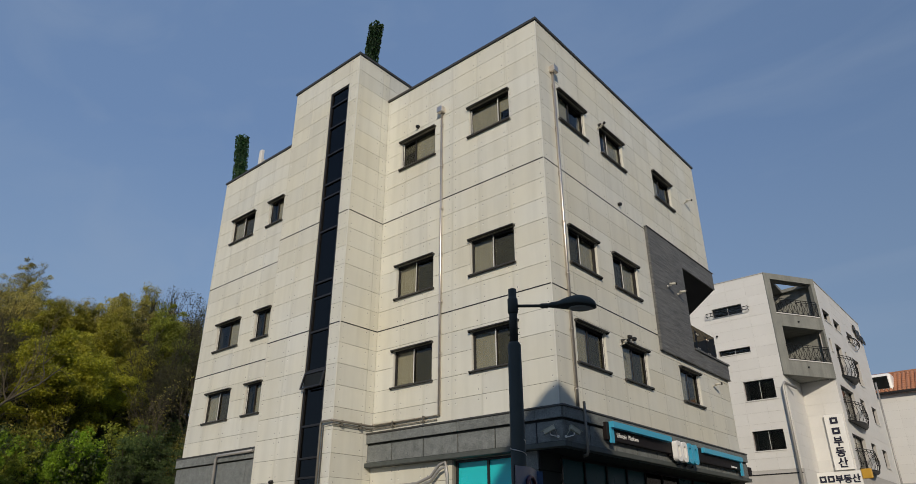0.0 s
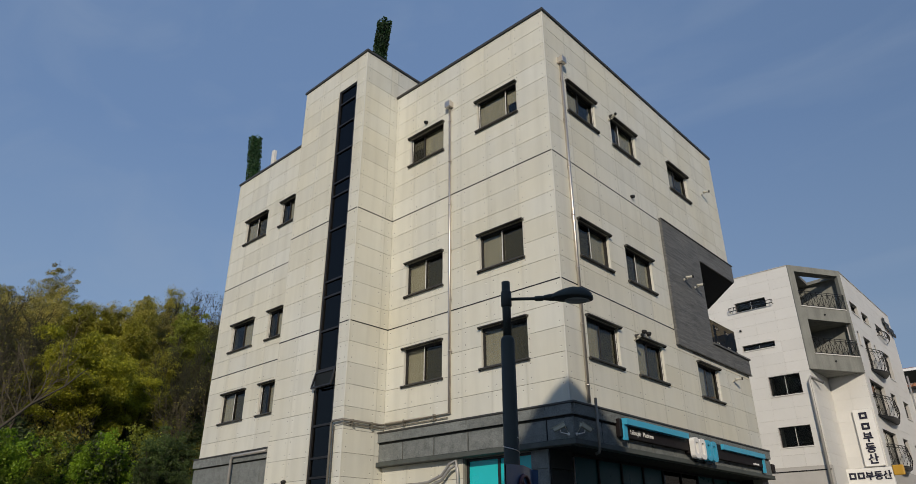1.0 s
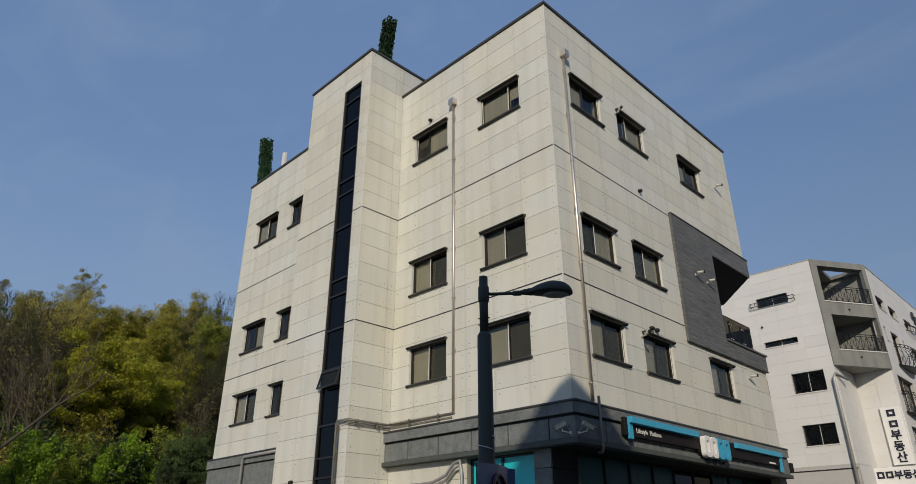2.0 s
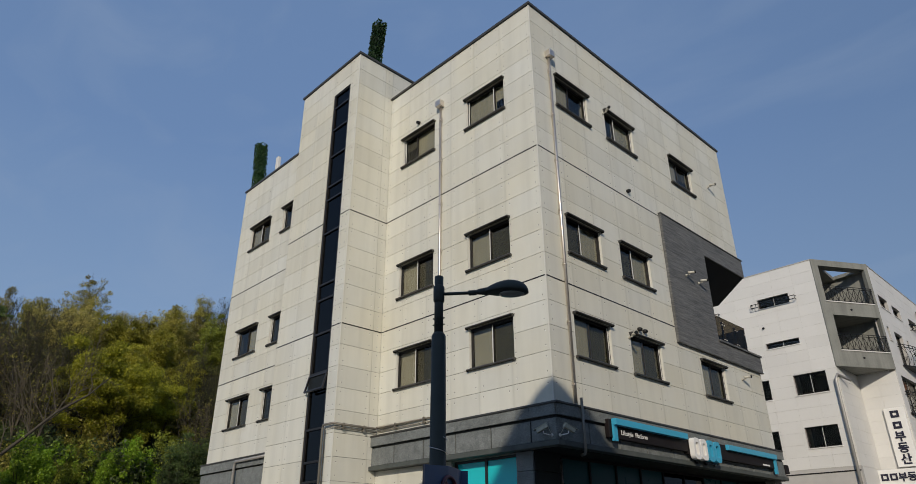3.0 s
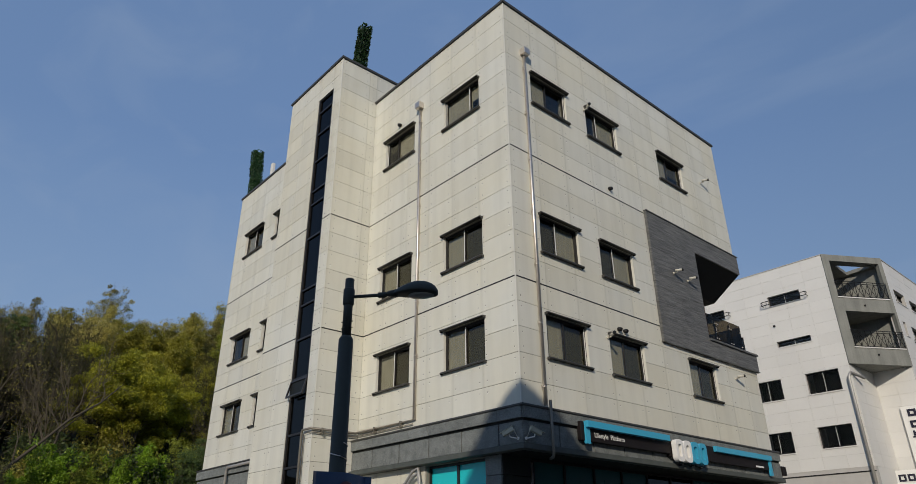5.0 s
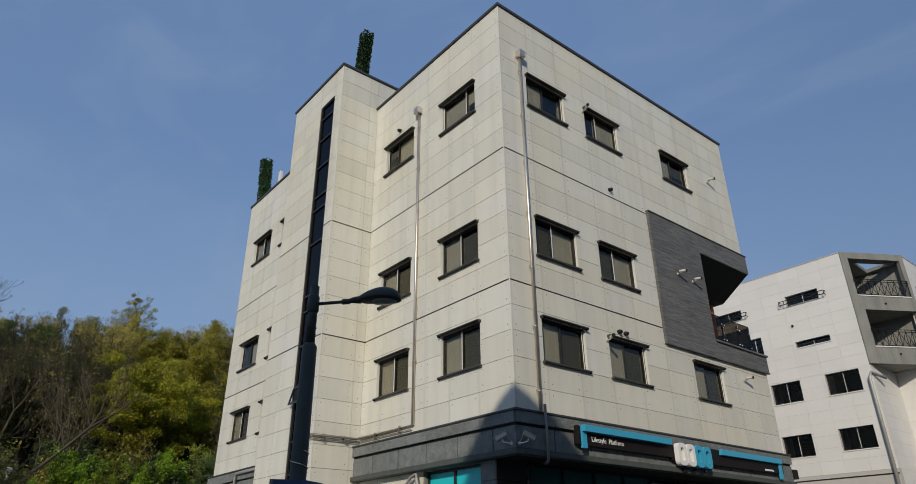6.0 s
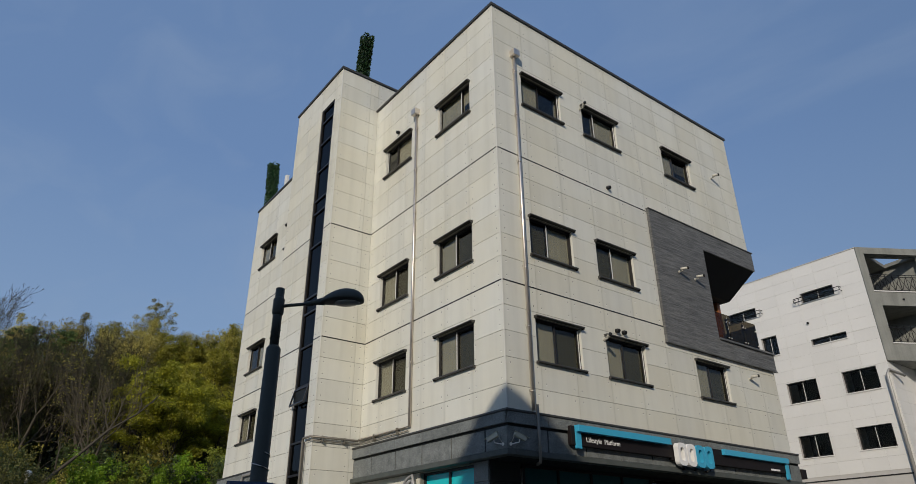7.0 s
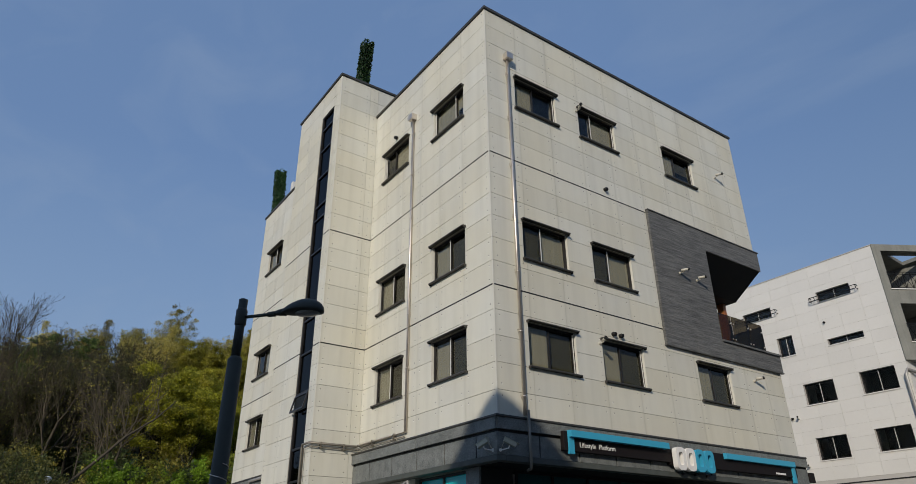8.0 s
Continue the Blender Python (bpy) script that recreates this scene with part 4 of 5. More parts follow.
# ---- roof planting columns
def ivy_column(x, y, z0, z1, w, lean, label):
    th = thing("ivy_column", label, "planter", "ivy columns on the roof")
    rng = random.Random(int(x * 10))
    post = box(bmesh.new(), (x - w * 0.36, y - w * 0.36, z0), (x + w * 0.36, y + w * 0.36, z1 - 0.1))
    for v in post.verts:
        v.co.x += lean * (v.co.z - z0)
    part("post", post, IVY, th)
    verts, faces = [], []
    for k in range(2600):
        s = rng.randrange(4)
        a, b = rng.uniform(-0.5, 0.5) * w, rng.uniform(z0, z1)
        o = 0.42 * w + rng.uniform(0, 0.10) * w
        c = Vector({0: (x + a, y - o, b), 1: (x + o, y + a, b), 2: (x + a, y + o, b), 3: (x - o, y + a, b)}[s])
        e = Euler((rng.uniform(0, 6.3), rng.uniform(0, 6.3), rng.uniform(0, 6.3))).to_matrix()
        r = rng.uniform(0.035, 0.06)
        i = len(verts)
        verts += [c + e @ Vector(p) * r for p in ((-1, 0, 0), (0, -0.7, 0.15), (1.1, 0, 0), (0, 0.7, 0.15))]
        faces.append((i, i + 1, i + 2, i + 3))
    verts = [Vector((v.x + lean * (v.z - z0), v.y, v.z)) for v in verts]
    me = bpy.data.meshes.new("foliage")
    me.from_pydata(verts, [], faces)
    me.materials.append(IVY)
    new("foliage", me).parent = th


ivy_column(-16.02, 13.45, TTOP - 0.2, 20.5, 0.40, 0.13, "square column of glossy plastic ivy on the stair tower")
ivy_column(-24.85, 13.75, WTOP - 0.6, 19.62, 0.46, -0.13, "square column of glossy plastic ivy on the wing roof")
th = thing("antenna_box", "pale slender panel antenna standing on the wing roof", "antenna")
part("panel_body", box(bmesh.new(), (-23.58, 13.75, WTOP - 0.6), (-23.38, 13.9, 18.1), 0.02), WHITE, th)
part("side_unit", box(bmesh.new(), (-23.35, 13.78, WTOP - 0.6), (-23.23, 13.9, 17.55), 0.02), CCTV, th)

# ---- street lamp
lamp = thing("street_lamp", "dark painted street lamp with a single curved head", "street lamp")
PX, PY = -4.83, 6.87
part("pole", tube(bmesh.new(), [(PX, PY, 0), (PX, PY, 0.02), (PX, PY, 3.98), (PX, PY, 4.02)], [0.104, 0.104, 0.085, 0.06], 20), POLE, lamp)
part("upper_pole", tube(bmesh.new(), [(PX, PY, 4.0), (PX, PY, 4.74)], 0.054, 16), POLE, lamp)
part("collar", tube(bmesh.new(), [(PX, PY, 4.40), (PX, PY, 4.42), (PX, PY, 4.60), (PX, PY, 4.62)], [0.055, 0.068, 0.068, 0.055], 16), POLE, lamp)
part("cap", tube(bmesh.new(), [(PX, PY, 4.70), (PX, PY, 4.745)], [0.05, 0.046], 16), POLE, lamp)
AD = Vector((0.80, 0.66, 0.0)).normalized()
a0 = Vector((PX, PY, 4.51))
part("arm", tube(bmesh.new(), [a0 + AD * 0.05, a0 + AD * 0.35, a0 + AD * 0.45 + Vector((0, 0, 0.004)), a0 + AD * 0.50 + Vector((0, 0, 0.01)), a0 + AD * 0.60 + Vector((0, 0, 0.012))], [0.02, 0.02, 0.024, 0.036, 0.05], 10), POLE, lamp)
part("knuckle", tube(bmesh.new(), [a0 + AD * 0.36, a0 + AD * 0.37, a0 + AD * 0.46, a0 + AD * 0.47], [0.022, 0.034, 0.034, 0.024], 12), POLE, lamp)
bm = bmesh.new()
bmesh.ops.create_uvsphere(bm, u_segments=24, v_segments=16, radius=1)
for v in bm.verts:
    x, y, z = v.co
    v.co = (0.275 * x + 0.02 * z, 0.15 * y * (1 + 0.2 * x), 0.14 * z * (1 + 0.25 * x) if z > 0 else 0.03 * z)
    v.co.z += 0.02 - 0.03 * max(x, 0)
bm.transform(Matrix.Translation(a0 + AD * 0.82 + Vector((0, 0, -0.02))) @ Matrix.Rotation(math.atan2(AD.y, AD.x), 4, "Z"))
head = part("head", bm, POLE, lamp, smooth=True)
bm = bmesh.new()
bmesh.ops.create_uvsphere(bm, u_segments=20, v_segments=10, radius=1)
for v in bm.verts:
    v.co = (0.16 * v.co.x, 0.10 * v.co.y, 0.035 * v.co.z)
bm.transform(Matrix.Translation(a0 + AD * 0.89 + Vector((0, 0, -0.036))) @ Matrix.Rotation(math.atan2(AD.y, AD.x), 4, "Z"))
part("lens", bm, LENS, head, "dull glass lamp lens", smooth=True)
for zc in (4.12, 4.2):
    for k in range(4):
        a = k * math.pi / 2 + 0.5
        part("bolt", tube(bmesh.new(), [(PX + 0.05 * math.cos(a), PY + 0.05 * math.sin(a), zc), (PX + 0.075 * math.cos(a), PY + 0.075 * math.sin(a), zc)], 0.008, 6), POLE, lamp)
th = thing("wire_tie", "thin pale wire wound round the lamp post", "wire")
bm = bmesh.new()
tube(bm, [(PX + 0.096 * math.cos(k * 0.5), PY + 0.096 * math.sin(k * 0.5), 2.80 - 0.012 * k) for k in range(20)], 0.005, 5)
part("winding", bm, STEEL, th)
plate = thing("parking_sign", "bent blue metal sign with a red ring on the lamp post", "sign")
NV = Vector((0.966, 0.259, 0.0))
ED = Vector((-0.259, 0.966, 0.0))
bm = bmesh.new()
o = Vector((PX, PY, 0)) + NV * 0.12
cols = [(-0.47, 0.0), (-0.43, -0.012), (-0.2, 0.0), (0.0, 0.008), (0.2, 0.0), (0.32, -0.02), (0.38, 0.03)]
fr = [[bm.verts.new(o + ED * u + NV * (w + dd) + Vector((0, 0, z - 0.05 * abs(u)))) for u, w in cols] for dd, z in ((0, 1.75), (0, 2.49), (0.012, 2.49), (0.012, 1.75))]
for r0, r1 in zip(fr, fr[1:] + fr[:1]):
    for k in range(len(cols) - 1):
        bm.faces.new((r0[k], r0[k + 1], r1[k + 1], r1[k]))
bmesh.ops.recalc_face_normals(bm, faces=bm.faces[:])
part("plate", bm, BLUEPLATE, plate)
bm = bmesh.new()
pts = [o + NV * 0.03 + ED * (0.14 * math.cos(a)) + Vector((0, 0, 2.24 + 0.14 * math.sin(a))) for a in [2 * math.pi * k / 28 for k in range(29)]]
tube(bm, pts, 0.022, 6, caps=False)
part("red_ring", bm, RED, plate)
part("red_bar", tube(bmesh.new(), [o + NV * 0.03 + ED * -0.09 + Vector((0, 0, 2.33)), o + NV * 0.03 + ED * 0.09 + Vector((0, 0, 2.15))], 0.02, 6), RED, plate)

# small globe lamp beyond the street
GX, GY, GZ = -42.0, 8.35, 6.35
gl = thing("globe_lamp", "white globe lamp on a slender post", "street lamp")
part("post", tube(bmesh.new(), [(GX, GY, hill(GX, GY) - 0.1), (GX, GY, GZ - 0.5)], [0.09, 0.06], 10), POLE, gl)
bm = bmesh.new()
bmesh.ops.create_uvsphere(bm, u_segments=16, v_segments=10, radius=0.17)
bm.transform(Matrix.Translation((GX, GY, GZ)) @ Matrix.Diagonal((1.2, 1.2, 0.8, 1)))
part("globe", bm, SIGNWHITE, gl, smooth=True)
part("neck", tube(bmesh.new(), [(GX, GY, GZ - 0.5), (GX, GY, GZ - 0.1)], [0.07, 0.11], 10), CCTV, gl)

# ---- neighbouring white building
nb = thing("office_building", "white panel-clad building with a grey concrete corner balcony", "building")
NX0, NX1, NY0, NXR, NYC, NYE, NTOP = -27.0, -10.52, 40.9, -8.55, 44.15, 56.2, 16.95
FN, FR2 = Face("y", NY0), Face("x", NXR)
nz = [NTOP - 0.63 * k for k in range(19)][::-1]
holesN = [(-13.93, -12.10, 14.78, 15.36), (-18.5, -16.68, 14.78, 15.36), (-13.93, -12.05, 12.32, 12.66), (-16.72, -15.80, 12.30, 13.42),
          (-12.82, -11.10, 9.48, 10.60), (-15.83, -14.17, 9.46, 10.58), (-12.82, -11.12, 6.66, 7.75), (-15.83, -14.20, 6.60, 7.73)]
wallN = wall("wall", FN, NX0, NX1, 0, NTOP, holesN, 0.3, WJOINT, nb, "white panel wall", -0.012)
holesR = [(45.0, 46.75, 14.62, 15.35), (47.5, 49.2, 14.62, 15.28), (50.85, 52.6, 14.55, 15.22), (44.95, 45.4, 12.6, 13.42), (46.3, 47.95, 11.3, 13.38), (48.75, 49.15, 12.9, 13.34), (51.0, 52.5, 11.6, 13.3),
          (45.0, 48.3, 8.5, 10.55), (49.75, 51.05, 9.3, 10.45), (53.0, 54.55, 9.28, 10.4), (45.0, 48.1, 5.8, 7.72), (49.75, 51.1, 6.55, 7.68), (52.9, 54.35, 6.45, 7.58)]
wallR = wall("wall", FR2, NYC, NYE, 0, NTOP, holesR, 0.3, WJOINT, nb, "white panel wall", -0.012)
bm = bmesh.new()
box(bm, (NX1 - 0.3, NY0 + 0.3, 0), (NX1 - 0.001, NYC + 0.3, 10.75))
box(bm, (NX1, NYC, 0), (NXR - 0.32, NYC + 0.3, 10.75))
part("notch_wall", bm, WHITE, nb)
bm = bmesh.new()
box(bm, (NX0, NYE - 0.3, 0), (NXR - 0.32, NYE, NTOP))
box(bm, (NX0, NY0 + 0.3, 0), (NX0 + 0.3, NYE - 0.3, NTOP))
part("rear_wall", bm, WHITE, nb)
bm = bmesh.new()
vs = [(NX0, NY0 + 0.3), (NX1 - 1.6, NY0 + 0.3), (NX1 - 1.6, NYC + 1.5), (NXR - 0.32, NYC + 1.5), (NXR - 0.32, NYE), (NX0, NYE)]
lo = [bm.verts.new((x, y, NTOP - 0.5)) for x, y in vs]
hi = [bm.verts.new((x, y, NTOP - 0.3)) for x, y in vs]
bm.faces.new(hi)
bm.faces.new(lo[::-1])
for k in range(6):
    bm.faces.new((lo[k], lo[(k + 1) % 6], hi[(k + 1) % 6], hi[k]))
part("roof", bm, CONCRETE, nb)
bm = bmesh.new()
FN.box(bm, NX0, NX1 + 0.02, NTOP - 0.0, NTOP + 0.04, -0.3, 0.03)
FR2.box(bm, NYC - 0.02, NYE, NTOP - 0.0, NTOP + 0.04, -0.3, 0.03)
part("coping", bm, WJOINT, nb)
part("lower_joint", FN.box(bmesh.new(), NX0, NX1, 5.36, 5.42, -0.01, 0.006), FRAME, nb)
for face, hs in ((FN, holesN), (FR2, holesR)):
    for a, b, z0, z1 in hs:
        window(nb, face, a, b, z0, z1, (0, 0), hoods=False, deep=0.18, split=0.5, sill_mat=WHITE)


def grille(face, a, b, z0, z1, bow=0.0, name="grille", label="black iron window guard"):
    """A wrought-iron guard: top and bottom rails, uprights, crossed bars; bowed outwards where it is a balcony."""
    bm = bmesh.new()
    k = 9
    line = [(a + (b - a) * i / k, 0.08 + bow * math.sin(math.pi * i / k)) for i in range(k + 1)]
    for z in (z0, z1, z1 - 0.12 * (z1 - z0)):
        tube(bm, [face.p(a, z, 0.0)] + [face.p(u, z, d) for u, d in line] + [face.p(b, z, 0.0)], 0.022, 5)
    for i, (u, d) in enumerate(line):
        belly = 0.10 if bow else 0.0
        tube(bm, [face.p(u, z0, d), face.p(u, (2 * z0 + z1) / 3, d + belly), face.p(u, z1, d)], 0.016, 4)
        if i < k and bow:
            u2, d2 = line[i + 1]
            tube(bm, [face.p(u, z0, d), face.p(u2, (z0 + z1) / 2, d2 + belly), face.p(u, z1, d)], 0.012, 4)
    return part(name, bm, IRON, nb, label)


for a, b in ((-14.25, -11.7), (-18.9, -16.3)):
    bm = bmesh.new()
    for z in (14.86, 15.06):
        tube(bm, [FN.p(a, z, 0), FN.p(a, z, 0.25), FN.p(b, z, 0.25), FN.p(b, z, 0)], 0.022, 5)
    for u in (a, a + 0.3, b - 0.3, b):
        tube(bm, [FN.p(u, 14.86, 0.25), FN.p(u, 15.06, 0.25)], 0.018, 4)
    part("guard_rail", bm, IRON, nb, "slim black window guard")
for a, b, z0, z1 in ((46.1, 49.4, 11.3, 12.55), (44.8, 49.2, 8.45, 9.6), (44.8, 49.0, 5.75, 6.85)):
    grille(FR2, a, b, z0, z1, 0.45, "balcony_rail", "bowed black iron balcony rail")
    bm = bmesh.new()
    k = 10
    lo = [bm.verts.new(FR2.p(a + (b - a) * i / k, z0 - 0.06, 0.08 + 0.45 * math.sin(math.pi * i / k))) for i in range(k + 1)]
    hi = [bm.verts.new(FR2.p(a + (b - a) * i / k, z0, 0.08 + 0.45 * math.sin(math.pi * i / k))) for i in range(k + 1)]
    c0, c1, c2, c3 = (bm.verts.new(FR2.p(u, z, 0.0)) for u, z in ((b, z0 - 0.06), (a, z0 - 0.06), (b, z0), (a, z0)))
    bm.faces.new(hi + [c2, c3])
    bm.faces.new((lo + [c0, c1])[::-1])
    for i in range(k):
        bm.faces.new((lo[i], lo[i + 1], hi[i + 1], hi[i]))
    part("balcony_floor", bm, IRON, nb)
grille(FR2, 50.6, 53.2, 14.35, 14.75, 0.25, "guard_rail", "bowed black window guard")

# concrete corner: a slanting face with two loggias
cf0, cf1 = Vector((NX1, NY0 - 0.0, 0)), Vector((NXR, NYC, 0))
cu = (cf1 - cf0)
CL = cu.length
cu.normalize()
cn = Vector((cu.y, -cu.x, 0))
MC = Matrix(((cu.x, 0, cn.x, cf0.x), (cu.y, 0, cn.y, cf0.y), (0, 1, 0, 0), (0, 0, 0, 1)))
bm = bmesh.new()
log = [(0.42, CL - 0.25, 14.48, 16.62), (0.62, CL - 0.14, 11.66, 13.66)]
slab(bm, 0.0, CL, 10.72, NTOP + 0.04, log, -0.18, 0.06)
bm.transform(MC)
part("corner_concrete", bm, CONCRETE, nb, "bare grey concrete corner with two loggias")
def prism(pts, z0, z1):
    bm = bmesh.new()
    lo = [bm.verts.new((x, y, z0)) for x, y in pts]
    hi = [bm.verts.new((x, y, z1)) for x, y in pts]
    bm.faces.new(hi)
    bm.faces.new(lo[::-1])
    for k in range(len(pts)):
        j = (k + 1) % len(pts)
        bm.faces.new((lo[k], lo[j], hi[j], hi[k]))
    bmesh.ops.recalc_face_normals(bm, faces=bm.faces[:])
    return bm


plan = ((NX1 - 1.5, NY0 + 0.31), (NX1 + 0.1, NY0 + 0.36), (NXR - 0.36, NYC - 0.1), (NXR - 0.36, NYC + 1.4), (NX1 - 1.5, NYC + 1.4))
for z in (10.72, 11.53, 13.68, 14.35):
    part("loggia_slab", prism(plan, z, z + 0.12), CONCRETE, nb)
for pts in (((NX1 + 0.1, 41.26), (-8.91, 44.05), (-9.12, 44.06), (-10.35, 42.15), (-10.75, 41.5)),
            ((-8.91, 44.05), (-8.91, 45.5), (-11.9, 45.5), (-11.9, 44.3), (-10.45, 44.25), (-9.12, 44.06)),
            ((-10.75, 41.5), (-10.35, 42.15), (-10.45, 44.25), (-11.9, 44.3), (-11.9, 41.3))):
    part("loggia_roof", prism(pts, 16.6, 16.8), CONCRETE, nb, "concrete loggia roof with an open triangle")
bm = bmesh.new()
box(bm, (NX1 - 1.6, NY0 + 0.31, 10.75), (NX1 - 1.5, NYC + 1.5, NTOP - 0.3))
box(bm, (NX1 - 1.5, NYC + 0.31, 10.75), (NXR - 0.33, NYC + 0.42, NTOP - 0.3))
part("loggia_wall", bm, CONCRETE, nb)
for a, b, z0, z1 in log:
    bm = bmesh.new()
    k = 8
    for z in (z0 + 0.02, z0 + 0.90, z0 + 0.78):
        tube(bm, [MC @ Vector((a - 0.06, z, 0.11)), MC @ Vector((b + 0.06, z, 0.11))], 0.02, 5)
    for i in range(k + 1):
        u = a + (b - a) * i / k
        tube(bm, [MC @ Vector((u, z0, 0.11)), MC @ Vector((u, z0 + 0.90, 0.11))], 0.02, 4)
        if i < k:
            u2 = a + (b - a) * (i + 1) / k
            tube(bm, [MC @ Vector((u, z0, 0.11)), MC @ Vector((u2, z0 + 0.78, 0.11))], 0.016, 4)
            tube(bm, [MC @ Vector((u2, z0, 0.11)), MC @ Vector((u, z0 + 0.78, 0.11))], 0.016, 4)
    part("loggia_rail", bm, IRON, nb, "black iron railing with crossed bars")
    bm = bmesh.new()
    slab(bm, a - 0.05, b + 0.05, z0 - 0.06, z0, [], 0.0, 0.10)
    bm.transform(MC)
    part("loggia_sill", bm, WHITE, nb)

for z in (14.02, 11.25):
    part("spout", tube(bmesh.new(), [MC @ Vector((CL * 0.5, z, 0.05)), MC @ Vector((CL * 0.5, z, 0.12))], 0.05, 10), IRON, nb, "small dark drain spout")
th = thing("drain_pipe", "grey drain pipe at the white building's corner", "drain pipe")
part("pipe", tube(bmesh.new(), [(NX1 + 0.35, NY0 + 0.7, 10.0), (NX1 + 0.0, NY0 - 0.10, 10.25), (NX1 - 0.12, NY0 - 0.14, 10.0), (NX1 - 0.12, NY0 - 0.14, 0.2)], 0.08, 10), PIPEPAINT, th)
th = thing("drain_pipe", "grey drain pipe at the far end of the white building", "drain pipe")
part("pipe", tube(bmesh.new(), [FR2.p(NYE + 0.2, 12.6, 0.1), FR2.p(NYE + 0.1, 0.2, 0.1)], 0.06, 10), PIPEPAINT, th)
for u, z in ((-13.85, 13.6), (-17.0, 8.9), (-16.8, 8.9), (-17.0, 6.4), (-16.8, 6.4)):
    vent_cap(FN, u, z)
bullet(FN, -16.45, 8.85, 0.5, "small pale bullet camera on the white wall")
bullet(FN, -16.45, 6.35, 0.5, "small pale bullet camera on the white wall")
th = thing("emblem", "dark cut-metal emblem near the roofline", "sign")
bm = bmesh.new()
for k, (u, z, w, h) in enumerate(((53.3, 16.0, 0.35, 0.45), (53.7, 15.75, 0.5, 0.5), (54.3, 15.72, 0.4, 0.65), (54.8, 15.65, 0.5, 0.35), (55.4, 15.6, 0.5, 0.5), (56.0, 15.5, 0.3, 0.3))):
    FR2.box(bm, u, u + w, z - h / 2, z + h / 2, 0.05, 0.15, 0.04)
part("emblem_shape", bm, IRON, th)

# signs of the ground-floor office
FV = Face("y", NYC - 0.15)
vs_ = thing("vertical_sign", "tall white sign with dark lettering", "sign")
part("board", FV.box(bmesh.new(), -9.62, -8.64, 5.66, 8.70, -0.12, 0.05, 0.02), SIGNWHITE, vs_)
for k, ch in enumerate(("", "", "부", "동", "산")):
    zc = 8.36 - 0.58 * k
    if ch:
        letters("lettering", ch, 0.56, NAVY, FV.m(-9.13, zc - 0.2, 0.06), vs_, 0.02, bold=0.018)
    else:
        part("mark", ring(bmesh.new(), FV, -9.33, -8.93, zc - 0.18, zc + 0.18, 0.11, 0.05, 0.08), NAVY, vs_)
hs = thing("wide_sign", "wide white sign with dark lettering", "sign")
FH = Face("y", NYC - 0.6)
part("board", FH.box(bmesh.new(), -10.75, -8.3, 4.4, 5.55, -0.2, 0.05, 0.02), SIGNWHITE, hs)
for k, ch in enumerate(("", "", "부", "동", "산")):
    if ch:
        letters("lettering", ch, 0.46, NAVY, FH.m(-10.25 + 0.42 * k, 4.98, 0.06), hs, 0.02, bold=0.015)
    else:
        part("mark", ring(bmesh.new(), FH, -10.42 + 0.42 * k, -10.08 + 0.42 * k, 5.0, 5.34, 0.09, 0.05, 0.08), NAVY, hs)
th = thing("round_sign", "small yellow hanging sign", "sign")
part("board", FH.box(bmesh.new(), -8.28, -7.75, 5.1, 5.62, -0.1, 0.05, 0.05), YELLOW, th)

# ---- tiled house further on
far = thing("tiled_house", "pale building with a red clay-tile roof and a dormer", "house")
FZ = Face("y", 62.0)
wz = wall("wall", FZ, -16, 12, 0, 12.7, [], 0.3, WJOINT, far, "pale panel wall", -0.012)
part("rear_body", box(bmesh.new(), (-16, 62.4, 0), (12, 74, 12.6)), WHITE, far)
slope = Matrix.Translation((0, 61.7, 12.75)) @ Matrix.Rotation(radians(38), 4, "X")
bm = bmesh.new()
box(bm, (-16.3, 0, -0.15), (12.3, 3.1, 0))
bm.transform(slope)
part("roof", bm, TERRA, far, "red clay-tile roof")
bm = bmesh.new()
for j in range(8):
    for i in range(38):
        x, y = -12 + 0.3 * i, 0.02 + 0.36 * j
        ps = [(x + 0.13 * math.cos(math.pi * k / 4), 0.10 * math.sin(math.pi * k / 4)) for k in range(5)]
        a = [bm.verts.new((px, y, pz + 0.03)) for px, pz in ps]
        b = [bm.verts.new((px, y + 0.40, pz)) for px, pz in ps]
        for k in range(4):
            bm.faces.new((a[k + 1], a[k], b[k], b[k + 1]))
        bm.faces.new(a)
bm.transform(slope)
tagged(part("roof_tiles", bm, TERRA, far), kind="stuff")
part("ridge", tube(bmesh.new(), [(-16.3, 64.2, 14.66), (12.3, 64.2, 14.66)], 0.14, 10), TERRA, far)
part("gutter", box(bmesh.new(), (-16.3, 61.5, 12.62), (12.3, 61.72, 12.8), 0.03), IRON, far)
bm = bmesh.new()
box(bm, (-9.75, 62.0, 12.95), (-8.15, 64.5, 14.35), 0.2)
part("dormer", bm, SIGNWHITE, far, "white rounded dormer")
part("dormer_window", box(bmesh.new(), (-9.5, 61.95, 13.15), (-8.4, 62.02, 14.1)), DARKGLASS, far)

